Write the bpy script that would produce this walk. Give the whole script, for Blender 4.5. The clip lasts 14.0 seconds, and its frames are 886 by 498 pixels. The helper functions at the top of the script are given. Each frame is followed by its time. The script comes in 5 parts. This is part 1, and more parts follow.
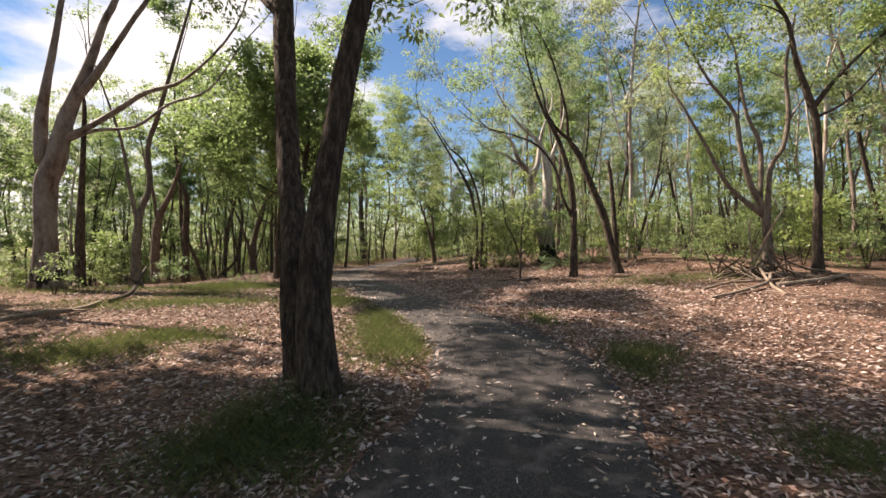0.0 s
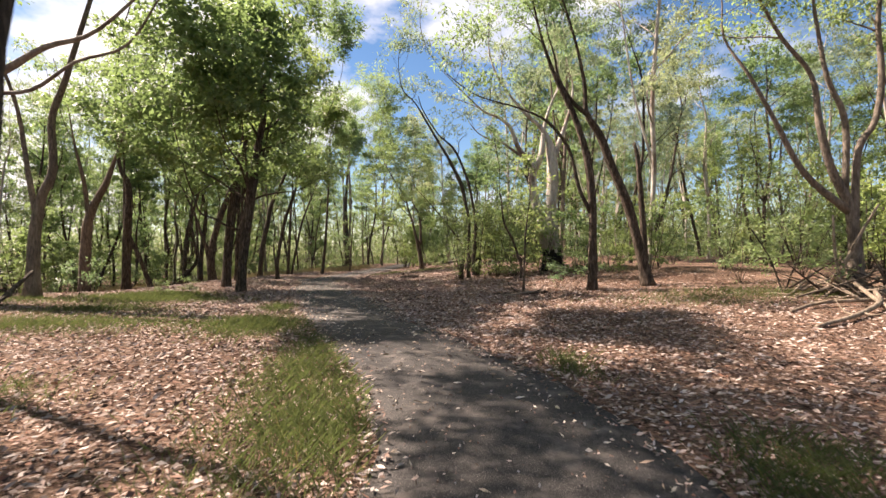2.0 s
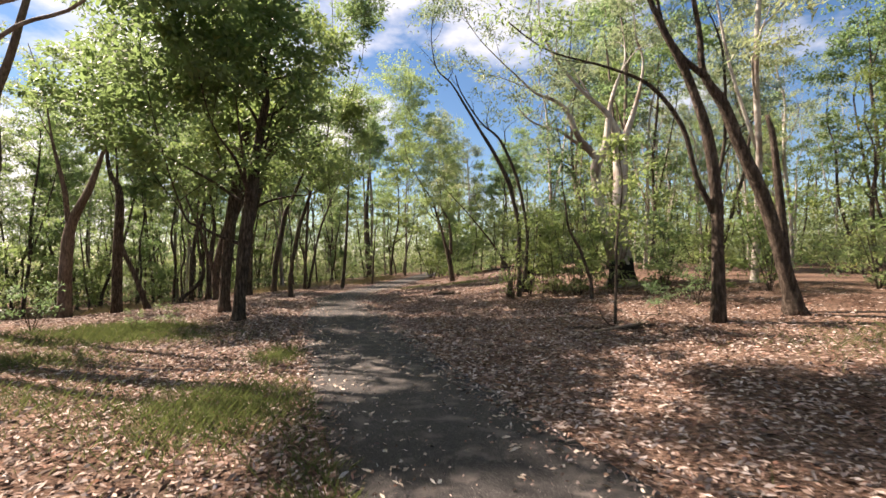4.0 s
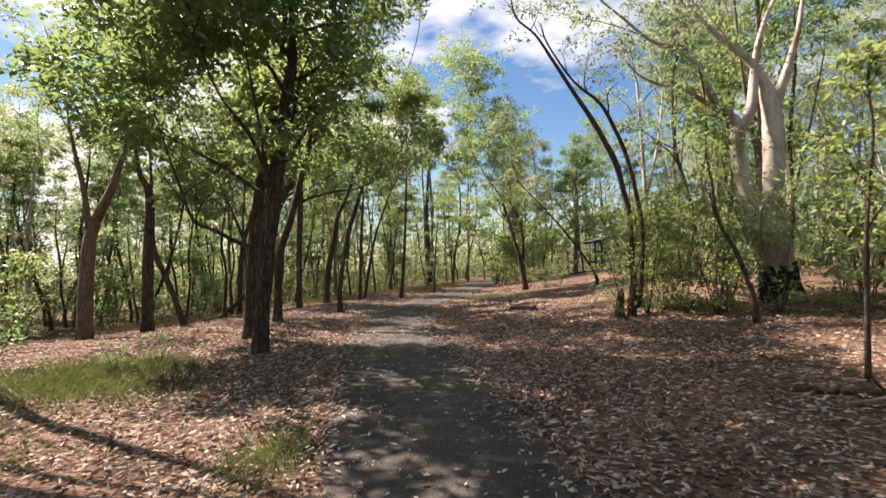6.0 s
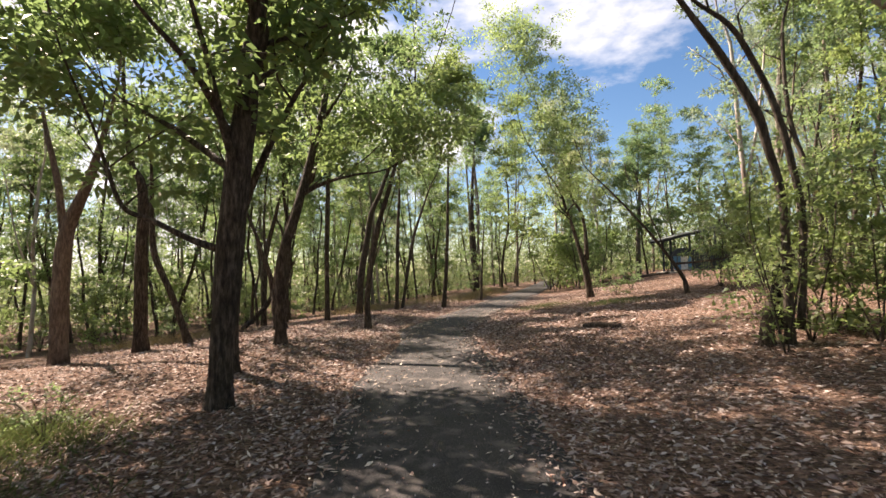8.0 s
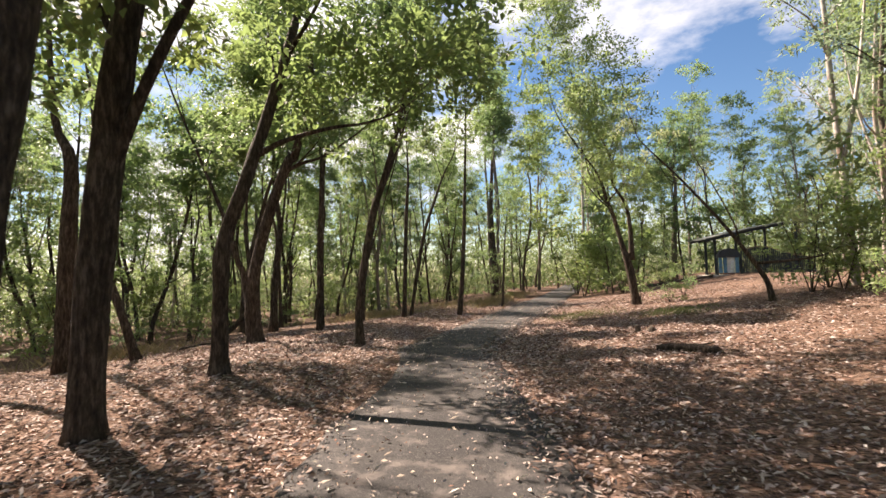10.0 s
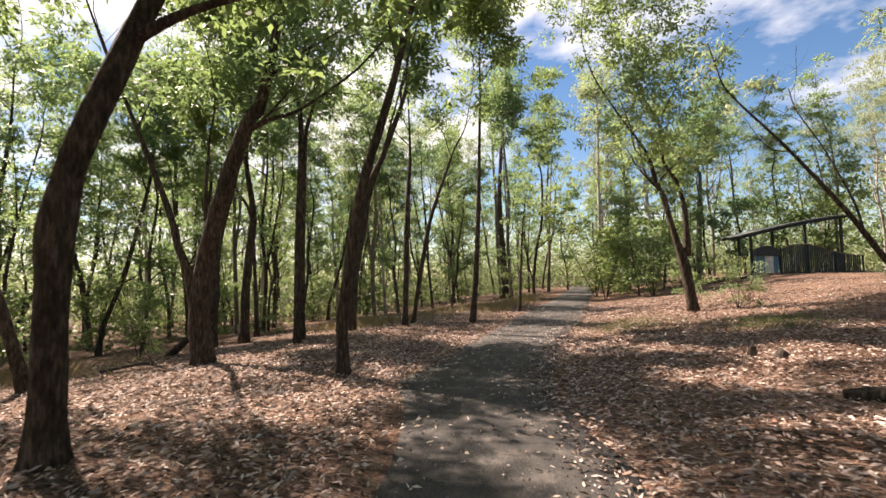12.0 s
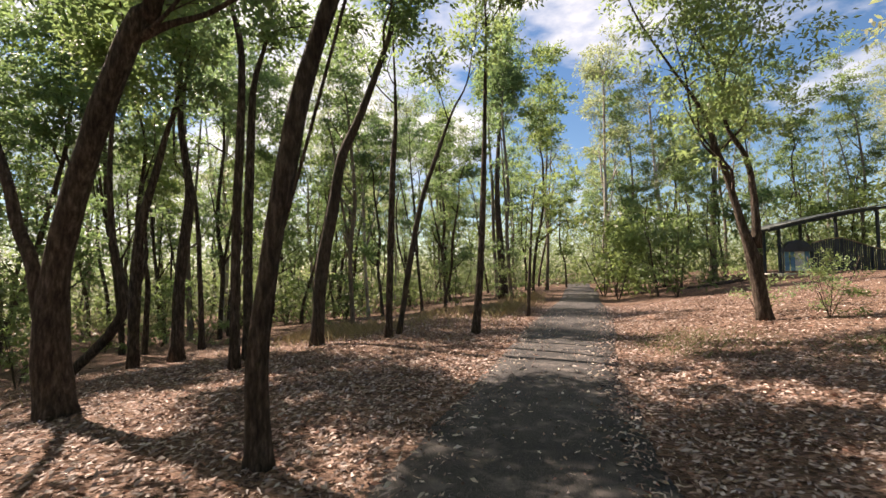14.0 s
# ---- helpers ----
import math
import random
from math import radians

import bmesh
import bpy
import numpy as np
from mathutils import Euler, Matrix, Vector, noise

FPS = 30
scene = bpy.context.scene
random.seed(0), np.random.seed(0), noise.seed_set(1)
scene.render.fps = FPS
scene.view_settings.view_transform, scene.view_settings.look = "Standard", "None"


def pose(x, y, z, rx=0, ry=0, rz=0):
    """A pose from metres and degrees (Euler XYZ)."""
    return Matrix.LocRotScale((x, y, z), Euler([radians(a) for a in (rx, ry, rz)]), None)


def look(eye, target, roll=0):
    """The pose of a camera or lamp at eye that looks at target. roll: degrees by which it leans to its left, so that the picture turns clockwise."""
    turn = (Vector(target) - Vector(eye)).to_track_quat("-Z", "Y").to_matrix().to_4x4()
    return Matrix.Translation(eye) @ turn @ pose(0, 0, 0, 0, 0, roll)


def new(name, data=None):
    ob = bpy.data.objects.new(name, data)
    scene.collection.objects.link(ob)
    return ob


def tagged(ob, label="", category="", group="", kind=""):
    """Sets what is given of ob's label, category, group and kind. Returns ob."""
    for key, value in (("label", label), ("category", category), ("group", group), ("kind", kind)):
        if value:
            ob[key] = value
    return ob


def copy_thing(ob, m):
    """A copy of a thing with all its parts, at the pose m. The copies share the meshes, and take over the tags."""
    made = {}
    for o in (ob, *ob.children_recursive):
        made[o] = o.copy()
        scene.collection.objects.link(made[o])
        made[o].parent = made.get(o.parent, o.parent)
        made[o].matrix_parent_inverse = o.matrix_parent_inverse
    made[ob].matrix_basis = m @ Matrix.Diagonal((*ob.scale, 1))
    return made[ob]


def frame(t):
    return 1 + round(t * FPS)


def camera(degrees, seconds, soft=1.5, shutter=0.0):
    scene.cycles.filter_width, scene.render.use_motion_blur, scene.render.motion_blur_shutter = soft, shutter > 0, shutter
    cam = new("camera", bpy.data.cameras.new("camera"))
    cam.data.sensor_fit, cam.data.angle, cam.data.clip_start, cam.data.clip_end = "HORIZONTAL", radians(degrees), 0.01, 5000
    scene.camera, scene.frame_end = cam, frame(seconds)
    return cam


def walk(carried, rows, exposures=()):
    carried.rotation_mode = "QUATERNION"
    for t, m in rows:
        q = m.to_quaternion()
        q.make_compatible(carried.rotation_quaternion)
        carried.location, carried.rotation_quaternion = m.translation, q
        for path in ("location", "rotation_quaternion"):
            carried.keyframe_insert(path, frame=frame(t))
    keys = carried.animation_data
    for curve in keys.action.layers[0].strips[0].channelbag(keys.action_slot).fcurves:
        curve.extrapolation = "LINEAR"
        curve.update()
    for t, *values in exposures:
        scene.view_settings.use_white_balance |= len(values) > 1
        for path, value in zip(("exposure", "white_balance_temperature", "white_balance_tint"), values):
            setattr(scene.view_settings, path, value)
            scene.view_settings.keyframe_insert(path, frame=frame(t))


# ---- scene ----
cam = camera(85.1, 14.0, soft=1.5, shutter=0.25)
# seconds, x, y, z, yaw, pitch, roll
ROWS = [
    (0.0, 0.001, 0.000, 1.496, -0.01, -0.03, 0.34),
    (0.5, 0.040, 0.843, 1.481, -0.34, 0.14, 0.28),
    (1.0, 0.177, 1.680, 1.440, -0.79, 0.34, -0.00),
    (1.5, 0.217, 2.455, 1.412, -0.81, 0.67, -0.06),
    (2.0, 0.230, 3.248, 1.419, -0.97, 0.75, -0.31),
    (4.5, -0.639, 7.229, 1.688, 3.17, 1.70, 0.57),
    (5.0, -0.791, 8.057, 1.712, 5.49, 1.79, 0.79),
    (5.5, -0.931, 8.873, 1.734, 7.62, 1.92, 0.95),
    (6.0, -1.062, 9.678, 1.748, 8.50, 2.11, 1.02),
    (6.5, -1.209, 10.457, 1.755, 9.45, 2.19, 1.21),
    (7.0, -1.362, 11.242, 1.762, 10.32, 2.30, 1.45),
    (7.5, -1.522, 12.028, 1.771, 12.96, 2.50, 1.51),
    (8.0, -1.658, 12.801, 1.772, 13.91, 2.69, 1.52),
    (8.5, -1.822, 13.546, 1.762, 14.67, 2.83, 1.55),
    (9.0, -1.976, 14.304, 1.737, 15.35, 2.92, 1.37),
    (11.5, -3.300, 18.153, 1.631, 15.98, 3.36, 1.15),
    (12.0, -3.634, 18.887, 1.626, 15.55, 3.26, 1.04),
    (12.5, -3.944, 19.679, 1.643, 15.18, 3.13, 1.12),
    (13.0, -4.245, 20.478, 1.658, 14.55, 3.06, 1.03),
    (13.5, -4.508, 21.247, 1.661, 14.34, 2.92, 1.08),
    (14.0, -4.683, 22.021, 1.664, 14.07, 2.79, 0.90),
]
walk(cam, [(t, pose(x, y, z, 90 + pitch, roll, yaw)) for t, x, y, z, yaw, pitch, roll in ROWS],
     exposures=[(t, e, 7000, 18) for t, e in [(0.0, 1.4), (1.0, 1.52), (1.5, 1.64), (2.0, 1.66), (4.5, 1.56), (5.3, 1.56), (6.0, 1.6), (6.5, 1.5), (7.0, 1.52), (7.5, 1.64), (8.0, 1.64), (9.0, 1.64), (11.5, 1.62), (12.0, 1.62), (12.6, 1.42), (14.0, 1.48)]])

# ---------------------------------------------------------------- light
SUN_EL, SUN_AZ = 46.0, 64.0          # degrees up; degrees to the left of +y
world = bpy.data.worlds.new("world")
scene.world = world
world.use_nodes = True
wn, wl = world.node_tree.nodes, world.node_tree.links
wn.clear()
w_out, w_bg, w_sky = wn.new("ShaderNodeOutputWorld"), wn.new("ShaderNodeBackground"), wn.new("ShaderNodeTexSky")
w_sky.sky_type, w_sky.sun_disc = "NISHITA", False
w_sky.sun_elevation, w_sky.sun_rotation = radians(SUN_EL), radians(-SUN_AZ)
w_sky.air_density, w_sky.dust_density, w_sky.ozone_density = 1.0, 0.15, 1.3
w_co, w_map, w_noise, w_ramp, w_mix = (wn.new("ShaderNodeTexCoord"), wn.new("ShaderNodeMapping"), wn.new("ShaderNodeTexNoise"),
                                       wn.new("ShaderNodeValToRGB"), wn.new("ShaderNodeMixRGB"))
w_map.inputs["Scale"].default_value = (1.0, 1.0, 2.2)
w_map.inputs["Location"].default_value = (0.35, 0.2, 0.1)
w_noise.inputs["Scale"].default_value, w_noise.inputs["Detail"].default_value, w_noise.inputs["Roughness"].default_value = 2.3, 8, 0.55
w_ramp.color_ramp.elements[0].position, w_ramp.color_ramp.elements[1].position = 0.62, 0.74
w_mix.inputs["Color2"].default_value = (9.5, 9.6, 9.8, 1)
wl.new(w_co.outputs["Generated"], w_map.inputs["Vector"])
wl.new(w_map.outputs["Vector"], w_noise.inputs["Vector"])
w_dot, w_mad = wn.new("ShaderNodeVectorMath"), wn.new("ShaderNodeMath")
w_dot.operation, w_mad.operation = "DOT_PRODUCT", "MULTIPLY_ADD"
w_dot.inputs[1].default_value = (-math.sin(radians(SUN_AZ)) * math.cos(radians(SUN_EL)), math.cos(radians(SUN_AZ)) * math.cos(radians(SUN_EL)), math.sin(radians(SUN_EL)))
wl.new(w_co.outputs["Generated"], w_dot.inputs[0])
w_mad.inputs[1].default_value = 0.26
wl.new(w_dot.outputs["Value"], w_mad.inputs[0])
wl.new(w_noise.outputs["Fac"], w_mad.inputs[2])
wl.new(w_mad.outputs["Value"], w_ramp.inputs["Fac"])
wl.new(w_ramp.outputs["Color"], w_mix.inputs["Fac"])
w_sat = wn.new("ShaderNodeHueSaturation")
w_sat.inputs["Saturation"].default_value, w_sat.inputs["Value"].default_value = 1.22, 1.1
wl.new(w_sky.outputs["Color"], w_sat.inputs["Color"])
wl.new(w_sat.outputs["Color"], w_mix.inputs["Color1"])
wl.new(w_mix.outputs["Color"], w_bg.inputs["Color"])
wl.new(w_bg.outputs["Background"], w_out.inputs["Surface"])
w_bg.inputs["Strength"].default_value = 0.047

sun = new("sun", bpy.data.lights.new("sun", "SUN"))
sun.data.energy, sun.data.angle, sun.data.color = 5.0, radians(0.55), (1.0, 0.89, 0.76)
ca = radians(SUN_AZ)
sun.matrix_world = look((-30 * math.sin(ca), 30 * math.cos(ca), 30 * math.tan(radians(SUN_EL))), (0, 0, 0))


# ---------------------------------------------------------------- materials
def material(name, rough=0.8, spec=0.3):
    m = bpy.data.materials.new(name)
    m.use_nodes = True
    b = m.node_tree.nodes["Principled BSDF"]
    b.inputs["Roughness"].default_value = rough
    b.inputs["Specular IOR Level"].default_value = spec
    return m, m.node_tree.nodes, m.node_tree.links, b


def ramp(nodes, stops):
    r = nodes.new("ShaderNodeValToRGB")
    e = r.color_ramp.elements
    while len(e) < len(stops):
        e.new(0.5)
    for k, (p, c) in zip(e, stops):
        k.position, k.color = p, (*c, 1)
    return r


def noise_node(nodes, links, scale, detail=4, stretch=None, rough=0.6):
    co = nodes.new("ShaderNodeTexCoord")
    n = nodes.new("ShaderNodeTexNoise")
    n.inputs["Scale"].default_value, n.inputs["Detail"].default_value, n.inputs["Roughness"].default_value = scale, detail, rough
    src = co.outputs["Object"]
    if stretch:
        mp = nodes.new("ShaderNodeMapping")
        mp.inputs["Scale"].default_value = stretch
        links.new(src, mp.inputs["Vector"])
        src = mp.outputs["Vector"]
    links.new(src, n.inputs["Vector"])
    return n


def mixed(nodes, links, fac, a, b, mode="MIX"):
    m = nodes.new("ShaderNodeMixRGB")
    m.blend_type = mode
    for sock, v in ((m.inputs["Fac"], fac), (m.inputs["Color1"], a), (m.inputs["Color2"], b)):
        if isinstance(v, tuple):
            sock.default_value = (*v, 1)
        elif isinstance(v, (int, float)):
            sock.default_value = v
        else:
            links.new(v, sock)
    return m.outputs["Color"]


def bump(nodes, links, bsdf, height, strength, distance):
    b = nodes.new("ShaderNodeBump")
    b.inputs["Strength"].default_value, b.inputs["Distance"].default_value = strength, distance
    links.new(height, b.inputs["Height"])
    links.new(b.outputs["Normal"], bsdf.inputs["Normal"])


def bark(name, dark, mid, light, furrow=1.0):
    """Furrowed bark: long vertical cracks, patches of lichen and paler plates."""
    m, n, l, b = material(name, 0.9, 0.2)
    cracks = noise_node(n, l, 7.0, 7, (3.4, 3.4, 0.8), 0.68)
    grain = noise_node(n, l, 45.0, 3, (1.5, 1.5, 0.5))
    blot = noise_node(n, l, 1.3, 3)
    r1 = ramp(n, [(0.36, dark), (0.50, mid), (0.66, light)])
    l.new(cracks.outputs["Fac"], r1.inputs["Fac"])
    r2 = ramp(n, [(0.3, tuple(c * 0.55 for c in mid)), (0.7, tuple(min(1, c * 1.35) for c in mid))])
    l.new(grain.outputs["Fac"], r2.inputs["Fac"])
    c = mixed(n, l, 0.35, r1.outputs["Color"], r2.outputs["Color"])
    r3 = ramp(n, [(0.35, (0.72, 0.7, 0.68)), (0.65, (1.15, 1.12, 1.08))])
    l.new(blot.outputs["Fac"], r3.inputs["Fac"])
    c = mixed(n, l, 1.0, c, r3.outputs["Color"], "MULTIPLY")
    l.new(c, b.inputs["Base Color"])
    bump(n, l, b, mixed(n, l, 0.3, cracks.outputs["Fac"], grain.outputs["Fac"]), 1.0, 0.05 * furrow)
    return m


def smooth_bark(name, tone=1.0, warm=1.0):
    """Gum bark: cream and grey with salmon patches where old bark has peeled, charred at the foot."""
    m, n, l, b = material(name, 0.7, 0.3)
    patch = noise_node(n, l, 1.8, 4, (1.6, 1.6, 0.7))
    fine = noise_node(n, l, 22.0, 4, (1, 1, 0.35))
    r1 = ramp(n, [(p, (c[0] * tone * warm, c[1] * tone, c[2] * tone)) for p, c in ((0.36, (0.23, 0.17, 0.14)), (0.45, (0.40, 0.355, 0.325)), (0.6, (0.58, 0.555, 0.53)), (0.72, (0.35, 0.325, 0.31)))])
    l.new(patch.outputs["Fac"], r1.inputs["Fac"])
    r2 = ramp(n, [(0.3, (0.7, 0.66, 0.62)), (0.7, (1.08, 1.06, 1.02))])
    l.new(fine.outputs["Fac"], r2.inputs["Fac"])
    c = mixed(n, l, 1.0, r1.outputs["Color"], r2.outputs["Color"], "MULTIPLY")
    l.new(c, b.inputs["Base Color"])
    bump(n, l, b, fine.outputs["Fac"], 0.5, 0.015)
    return m


def leaf_material(name, deep, fresh, through_col, share=0.5, gloss=0.35):
    """A thin leaf: a waxy face and light that comes through the blade."""
    m, n, l, b = material(name, 0.48, gloss)
    geo, info = n.new("ShaderNodeNewGeometry"), n.new("ShaderNodeObjectInfo")
    r = ramp(n, [(0.0, deep), (0.6, tuple((a + c) / 2 for a, c in zip(deep, fresh))), (0.93, fresh), (1.0, (0.22, 0.17, 0.05))])
    l.new(geo.outputs["Random Per Island"], r.inputs["Fac"])
    t = ramp(n, [(0.0, (0.75, 0.85, 0.85)), (1.0, (1.2, 1.12, 0.9))])
    l.new(info.outputs["Random"], t.inputs["Fac"])
    c = mixed(n, l, 1.0, r.outputs["Color"], t.outputs["Color"], "MULTIPLY")
    l.new(c, b.inputs["Base Color"])
    tr = n.new("ShaderNodeBsdfTranslucent")
    l.new(mixed(n, l, 1.0, through_col, t.outputs["Color"], "MULTIPLY"), tr.inputs["Color"])
    mx = n.new("ShaderNodeMixShader")
    mx.inputs["Fac"].default_value = share
    l.new(b.outputs["BSDF"], mx.inputs[1])
    l.new(tr.outputs["BSDF"], mx.inputs[2])
    l.new(mx.outputs["Shader"], n["Material Output"].inputs["Surface"])
    return m


def dry_material(name, cols, rough=0.75):
    m, n, l, b = material(name, rough, 0.25)
    geo = n.new("ShaderNodeNewGeometry")
    r = ramp(n, [(i / (len(cols) - 1), c) for i, c in enumerate(cols)])
    l.new(geo.outputs["Random Per Island"], r.inputs["Fac"])
    l.new(r.outputs["Color"], b.inputs["Base Color"])
    return m


def litter_ground():
    """Packed leaf litter over soil: overlapping flecks of tan, rust and grey, bare earth in patches."""
    m, n, l, b = material("leaf_litter_soil", 0.95, 0.1)
    co = n.new("ShaderNodeTexCoord")
    warp = noise_node(n, l, 6.0, 3)
    base = None
    heights = []
    for scale, ang in ((17.0, 0.4), (24.0, 1.7), (31.0, 2.6)):
        mp = n.new("ShaderNodeMapping")
        mp.inputs["Rotation"].default_value = (0, 0, ang)
        mp.inputs["Scale"].default_value = (1.0, 2.6, 1.0)
        add = mixed(n, l, 0.06, co.outputs["Object"], warp.outputs["Color"], "ADD")
        l.new(add, mp.inputs["Vector"])
        v = n.new("ShaderNodeTexVoronoi")
        v.inputs["Scale"].default_value = scale
        l.new(mp.outputs["Vector"], v.inputs["Vector"])
        r = ramp(n, [(0.0, (0.014, 0.010, 0.008)), (0.3, (0.052, 0.034, 0.026)), (0.55, (0.145, 0.097, 0.074)), (0.8, (0.36, 0.265, 0.22)), (1.0, (0.18, 0.09, 0.06))])
        sep = n.new("ShaderNodeSeparateColor")
        l.new(v.outputs["Color"], sep.inputs["Color"])
        l.new(sep.outputs["Red"], r.inputs["Fac"])
        heights.append(v.outputs["Distance"])
        base = r.outputs["Color"] if base is None else mixed(n, l, 0.45, base, r.outputs["Color"])
    big = noise_node(n, l, 0.55, 5)
    r3 = ramp(n, [(0.35, (0.62, 0.55, 0.5)), (0.52, (1.0, 0.95, 0.9)), (0.7, (1.25, 1.15, 1.05))])
    l.new(big.outputs["Fac"], r3.inputs["Fac"])
    c = mixed(n, l, 1.0, base, r3.outputs["Color"], "MULTIPLY")
    soil = noise_node(n, l, 1.4, 6)
    r4 = ramp(n, [(0.56, (0, 0, 0)), (0.68, (1, 1, 1))])
    l.new(soil.outputs["Fac"], r4.inputs["Fac"])
    c = mixed(n, l, r4.outputs["Color"], c, (0.10, 0.069, 0.052))
    l.new(c, b.inputs["Base Color"])
    h = mixed(n, l, 0.5, heights[0], heights[1])
    bump(n, l, b, h, 0.9, 0.03)
    return m


def asphalt_material():
    m, n, l, b = material("worn_asphalt", 0.88, 0.3)
    stone = noise_node(n, l, 140.0, 3)
    stain = noise_node(n, l, 0.9, 6)
    dust_dapple = noise_node(n, l, 3.5, 6)
    r1 = ramp(n, [(0.36, (0.013, 0.012, 0.012)), (0.53, (0.042, 0.039, 0.038)), (0.70, (0.18, 0.165, 0.158))])
    l.new(stone.outputs["Fac"], r1.inputs["Fac"])
    r2 = ramp(n, [(0.3, (0.7, 0.7, 0.72)), (0.7, (1.3, 1.27, 1.22))])
    l.new(stain.outputs["Fac"], r2.inputs["Fac"])
    c = mixed(n, l, 1.0, r1.outputs["Color"], r2.outputs["Color"], "MULTIPLY")
    # pale patches: dust, brightened to stand in for sunlit spots
    r3 = ramp(n, [(0.52, (0, 0, 0)), (0.68, (0.55, 0.55, 0.55))])
    l.new(dust_dapple.outputs["Fac"], r3.inputs["Fac"])
    c = mixed(n, l, r3.outputs["Color"], c, (0.22, 0.185, 0.165))
    l.new(c, b.inputs["Base Color"])
    bump(n, l, b, stone.outputs["Fac"], 0.5, 0.006)
    return m


def painted(name, col, rough=0.6, metal=0.0):
    m, n, l, b = material(name, rough, 0.4)
    d = noise_node(n, l, 4.0, 5)
    r = ramp(n, [(0.3, tuple(c * 0.7 for c in col)), (0.7, tuple(min(1, c * 1.2) for c in col))])
    l.new(d.outputs["Fac"], r.inputs["Fac"])
    l.new(r.outputs["Color"], b.inputs["Base Color"])
    b.inputs["Metallic"].default_value = metal
    return m


M_DARK = bark("dark_bark", (0.016, 0.012, 0.010), (0.085, 0.065, 0.052), (0.26, 0.21, 0.175), 1.9)
M_BROWN = bark("brown_bark", (0.026, 0.021, 0.017), (0.082, 0.066, 0.054), (0.165, 0.137, 0.113))
M_GREY = bark("grey_bark", (0.07, 0.058, 0.048), (0.19, 0.16, 0.135), (0.33, 0.28, 0.24), 0.6)
M_PALE = smooth_bark("pale_gum_bark")
# pale gum bark at half tone: browner, and darkened as seen against the light
M_GUM = smooth_bark("backlit_brown_grey_gum_bark", 0.5, 1.08)
M_RED = bark("reddish_bark", (0.05, 0.037, 0.03), (0.165, 0.124, 0.10), (0.30, 0.24, 0.20), 0.7)
M_CHAR = bark("charred_bark", (0.008, 0.007, 0.007), (0.02, 0.018, 0.017), (0.05, 0.045, 0.04))
M_DEAD = bark("dead_wood", (0.13, 0.1, 0.075), (0.26, 0.21, 0.165), (0.42, 0.36, 0.3), 0.4)
L_BROAD = leaf_material("broad_leaf", (0.055, 0.088, 0.036), (0.132, 0.174, 0.066), (0.355, 0.485, 0.19), 0.4, 0.42)
L_MID = leaf_material("mid_green_leaf", (0.09, 0.128, 0.07), (0.192, 0.243, 0.13), (0.365, 0.515, 0.225), 0.42, 0.42)
L_GUM = leaf_material("gum_leaf", (0.15, 0.175, 0.128), (0.27, 0.30, 0.225), (0.395, 0.485, 0.285), 0.42, 0.45)
L_SHRUB = leaf_material("shrub_leaf", (0.072, 0.10, 0.046), (0.168, 0.198, 0.09), (0.37, 0.49, 0.19), 0.4, 0.42)
L_FAR = leaf_material("distant_leaf", (0.075, 0.102, 0.058), (0.16, 0.19, 0.105), (0.31, 0.41, 0.175), 0.36, 0.3)
L_GRASS = leaf_material("grass_blade", (0.05, 0.072, 0.032), (0.125, 0.14, 0.062), (0.175, 0.225, 0.085), 0.28, 0.2)
L_STRAW = dry_material("dry_grass", [(0.30, 0.24, 0.12), (0.42, 0.34, 0.19), (0.22, 0.2, 0.08)])
L_LITTER = dry_material("fallen_leaf", [(0.05, 0.031, 0.024), (0.19, 0.123, 0.093), (0.36, 0.263, 0.22), (0.56, 0.46, 0.41), (0.25, 0.115, 0.074),
                                        (0.44, 0.345, 0.30), (0.09, 0.055, 0.042), (0.67, 0.58, 0.535), (0.21, 0.128, 0.093)])
L_PATHLEAF = dry_material("pale_fallen_leaf", [(0.30, 0.22, 0.165), (0.50, 0.42, 0.34), (0.70, 0.62, 0.54), (0.38, 0.29, 0.22)])
M_GROUND, M_PATH = litter_ground(), asphalt_material()
M_ROOF = painted("weathered_roof_metal", (0.16, 0.17, 0.16), 0.45, 0.4)
M_STEEL = painted("dark_painted_steel", (0.035, 0.045, 0.06), 0.5)
M_BLUE = painted("blue_panel", (0.10, 0.25, 0.42), 0.5)
M_WHITE = painted("white_panel", (0.72, 0.74, 0.76), 0.5)
M_SLAB = painted("concrete", (0.42, 0.39, 0.35), 0.9)


# ---------------------------------------------------------------- the lie of the land
def ss(a, b, v):
    u = min(1.0, max(0.0, (v - a) / (b - a)))
    return u * u * (3 - 2 * u)


BEND_Y = [-60, -6, 2.9, 5, 6, 7.7, 8.6, 11.5, 13.2, 14.8, 18, 21.4, 25, 27, 30, 37, 53, 80]
BEND_X = [-3.5, -.4, .3, .87, .9, .57, .12, -1.05, -1.6, -2.1, -3.05, -4.1, -5.0, -4.95, -4.85, -4.4, -3.7, -3.2]
_by = np.arange(-60, 80.01, 0.25)
_bx = np.interp(_by, BEND_Y, BEND_X)
for _ in range(3):
    _bx = np.convolve(np.pad(_bx, 2, "edge"), [0.12, 0.22, 0.32, 0.22, 0.12], "valid")


def path_x(y):
    return float(np.interp(y, _by, _bx))


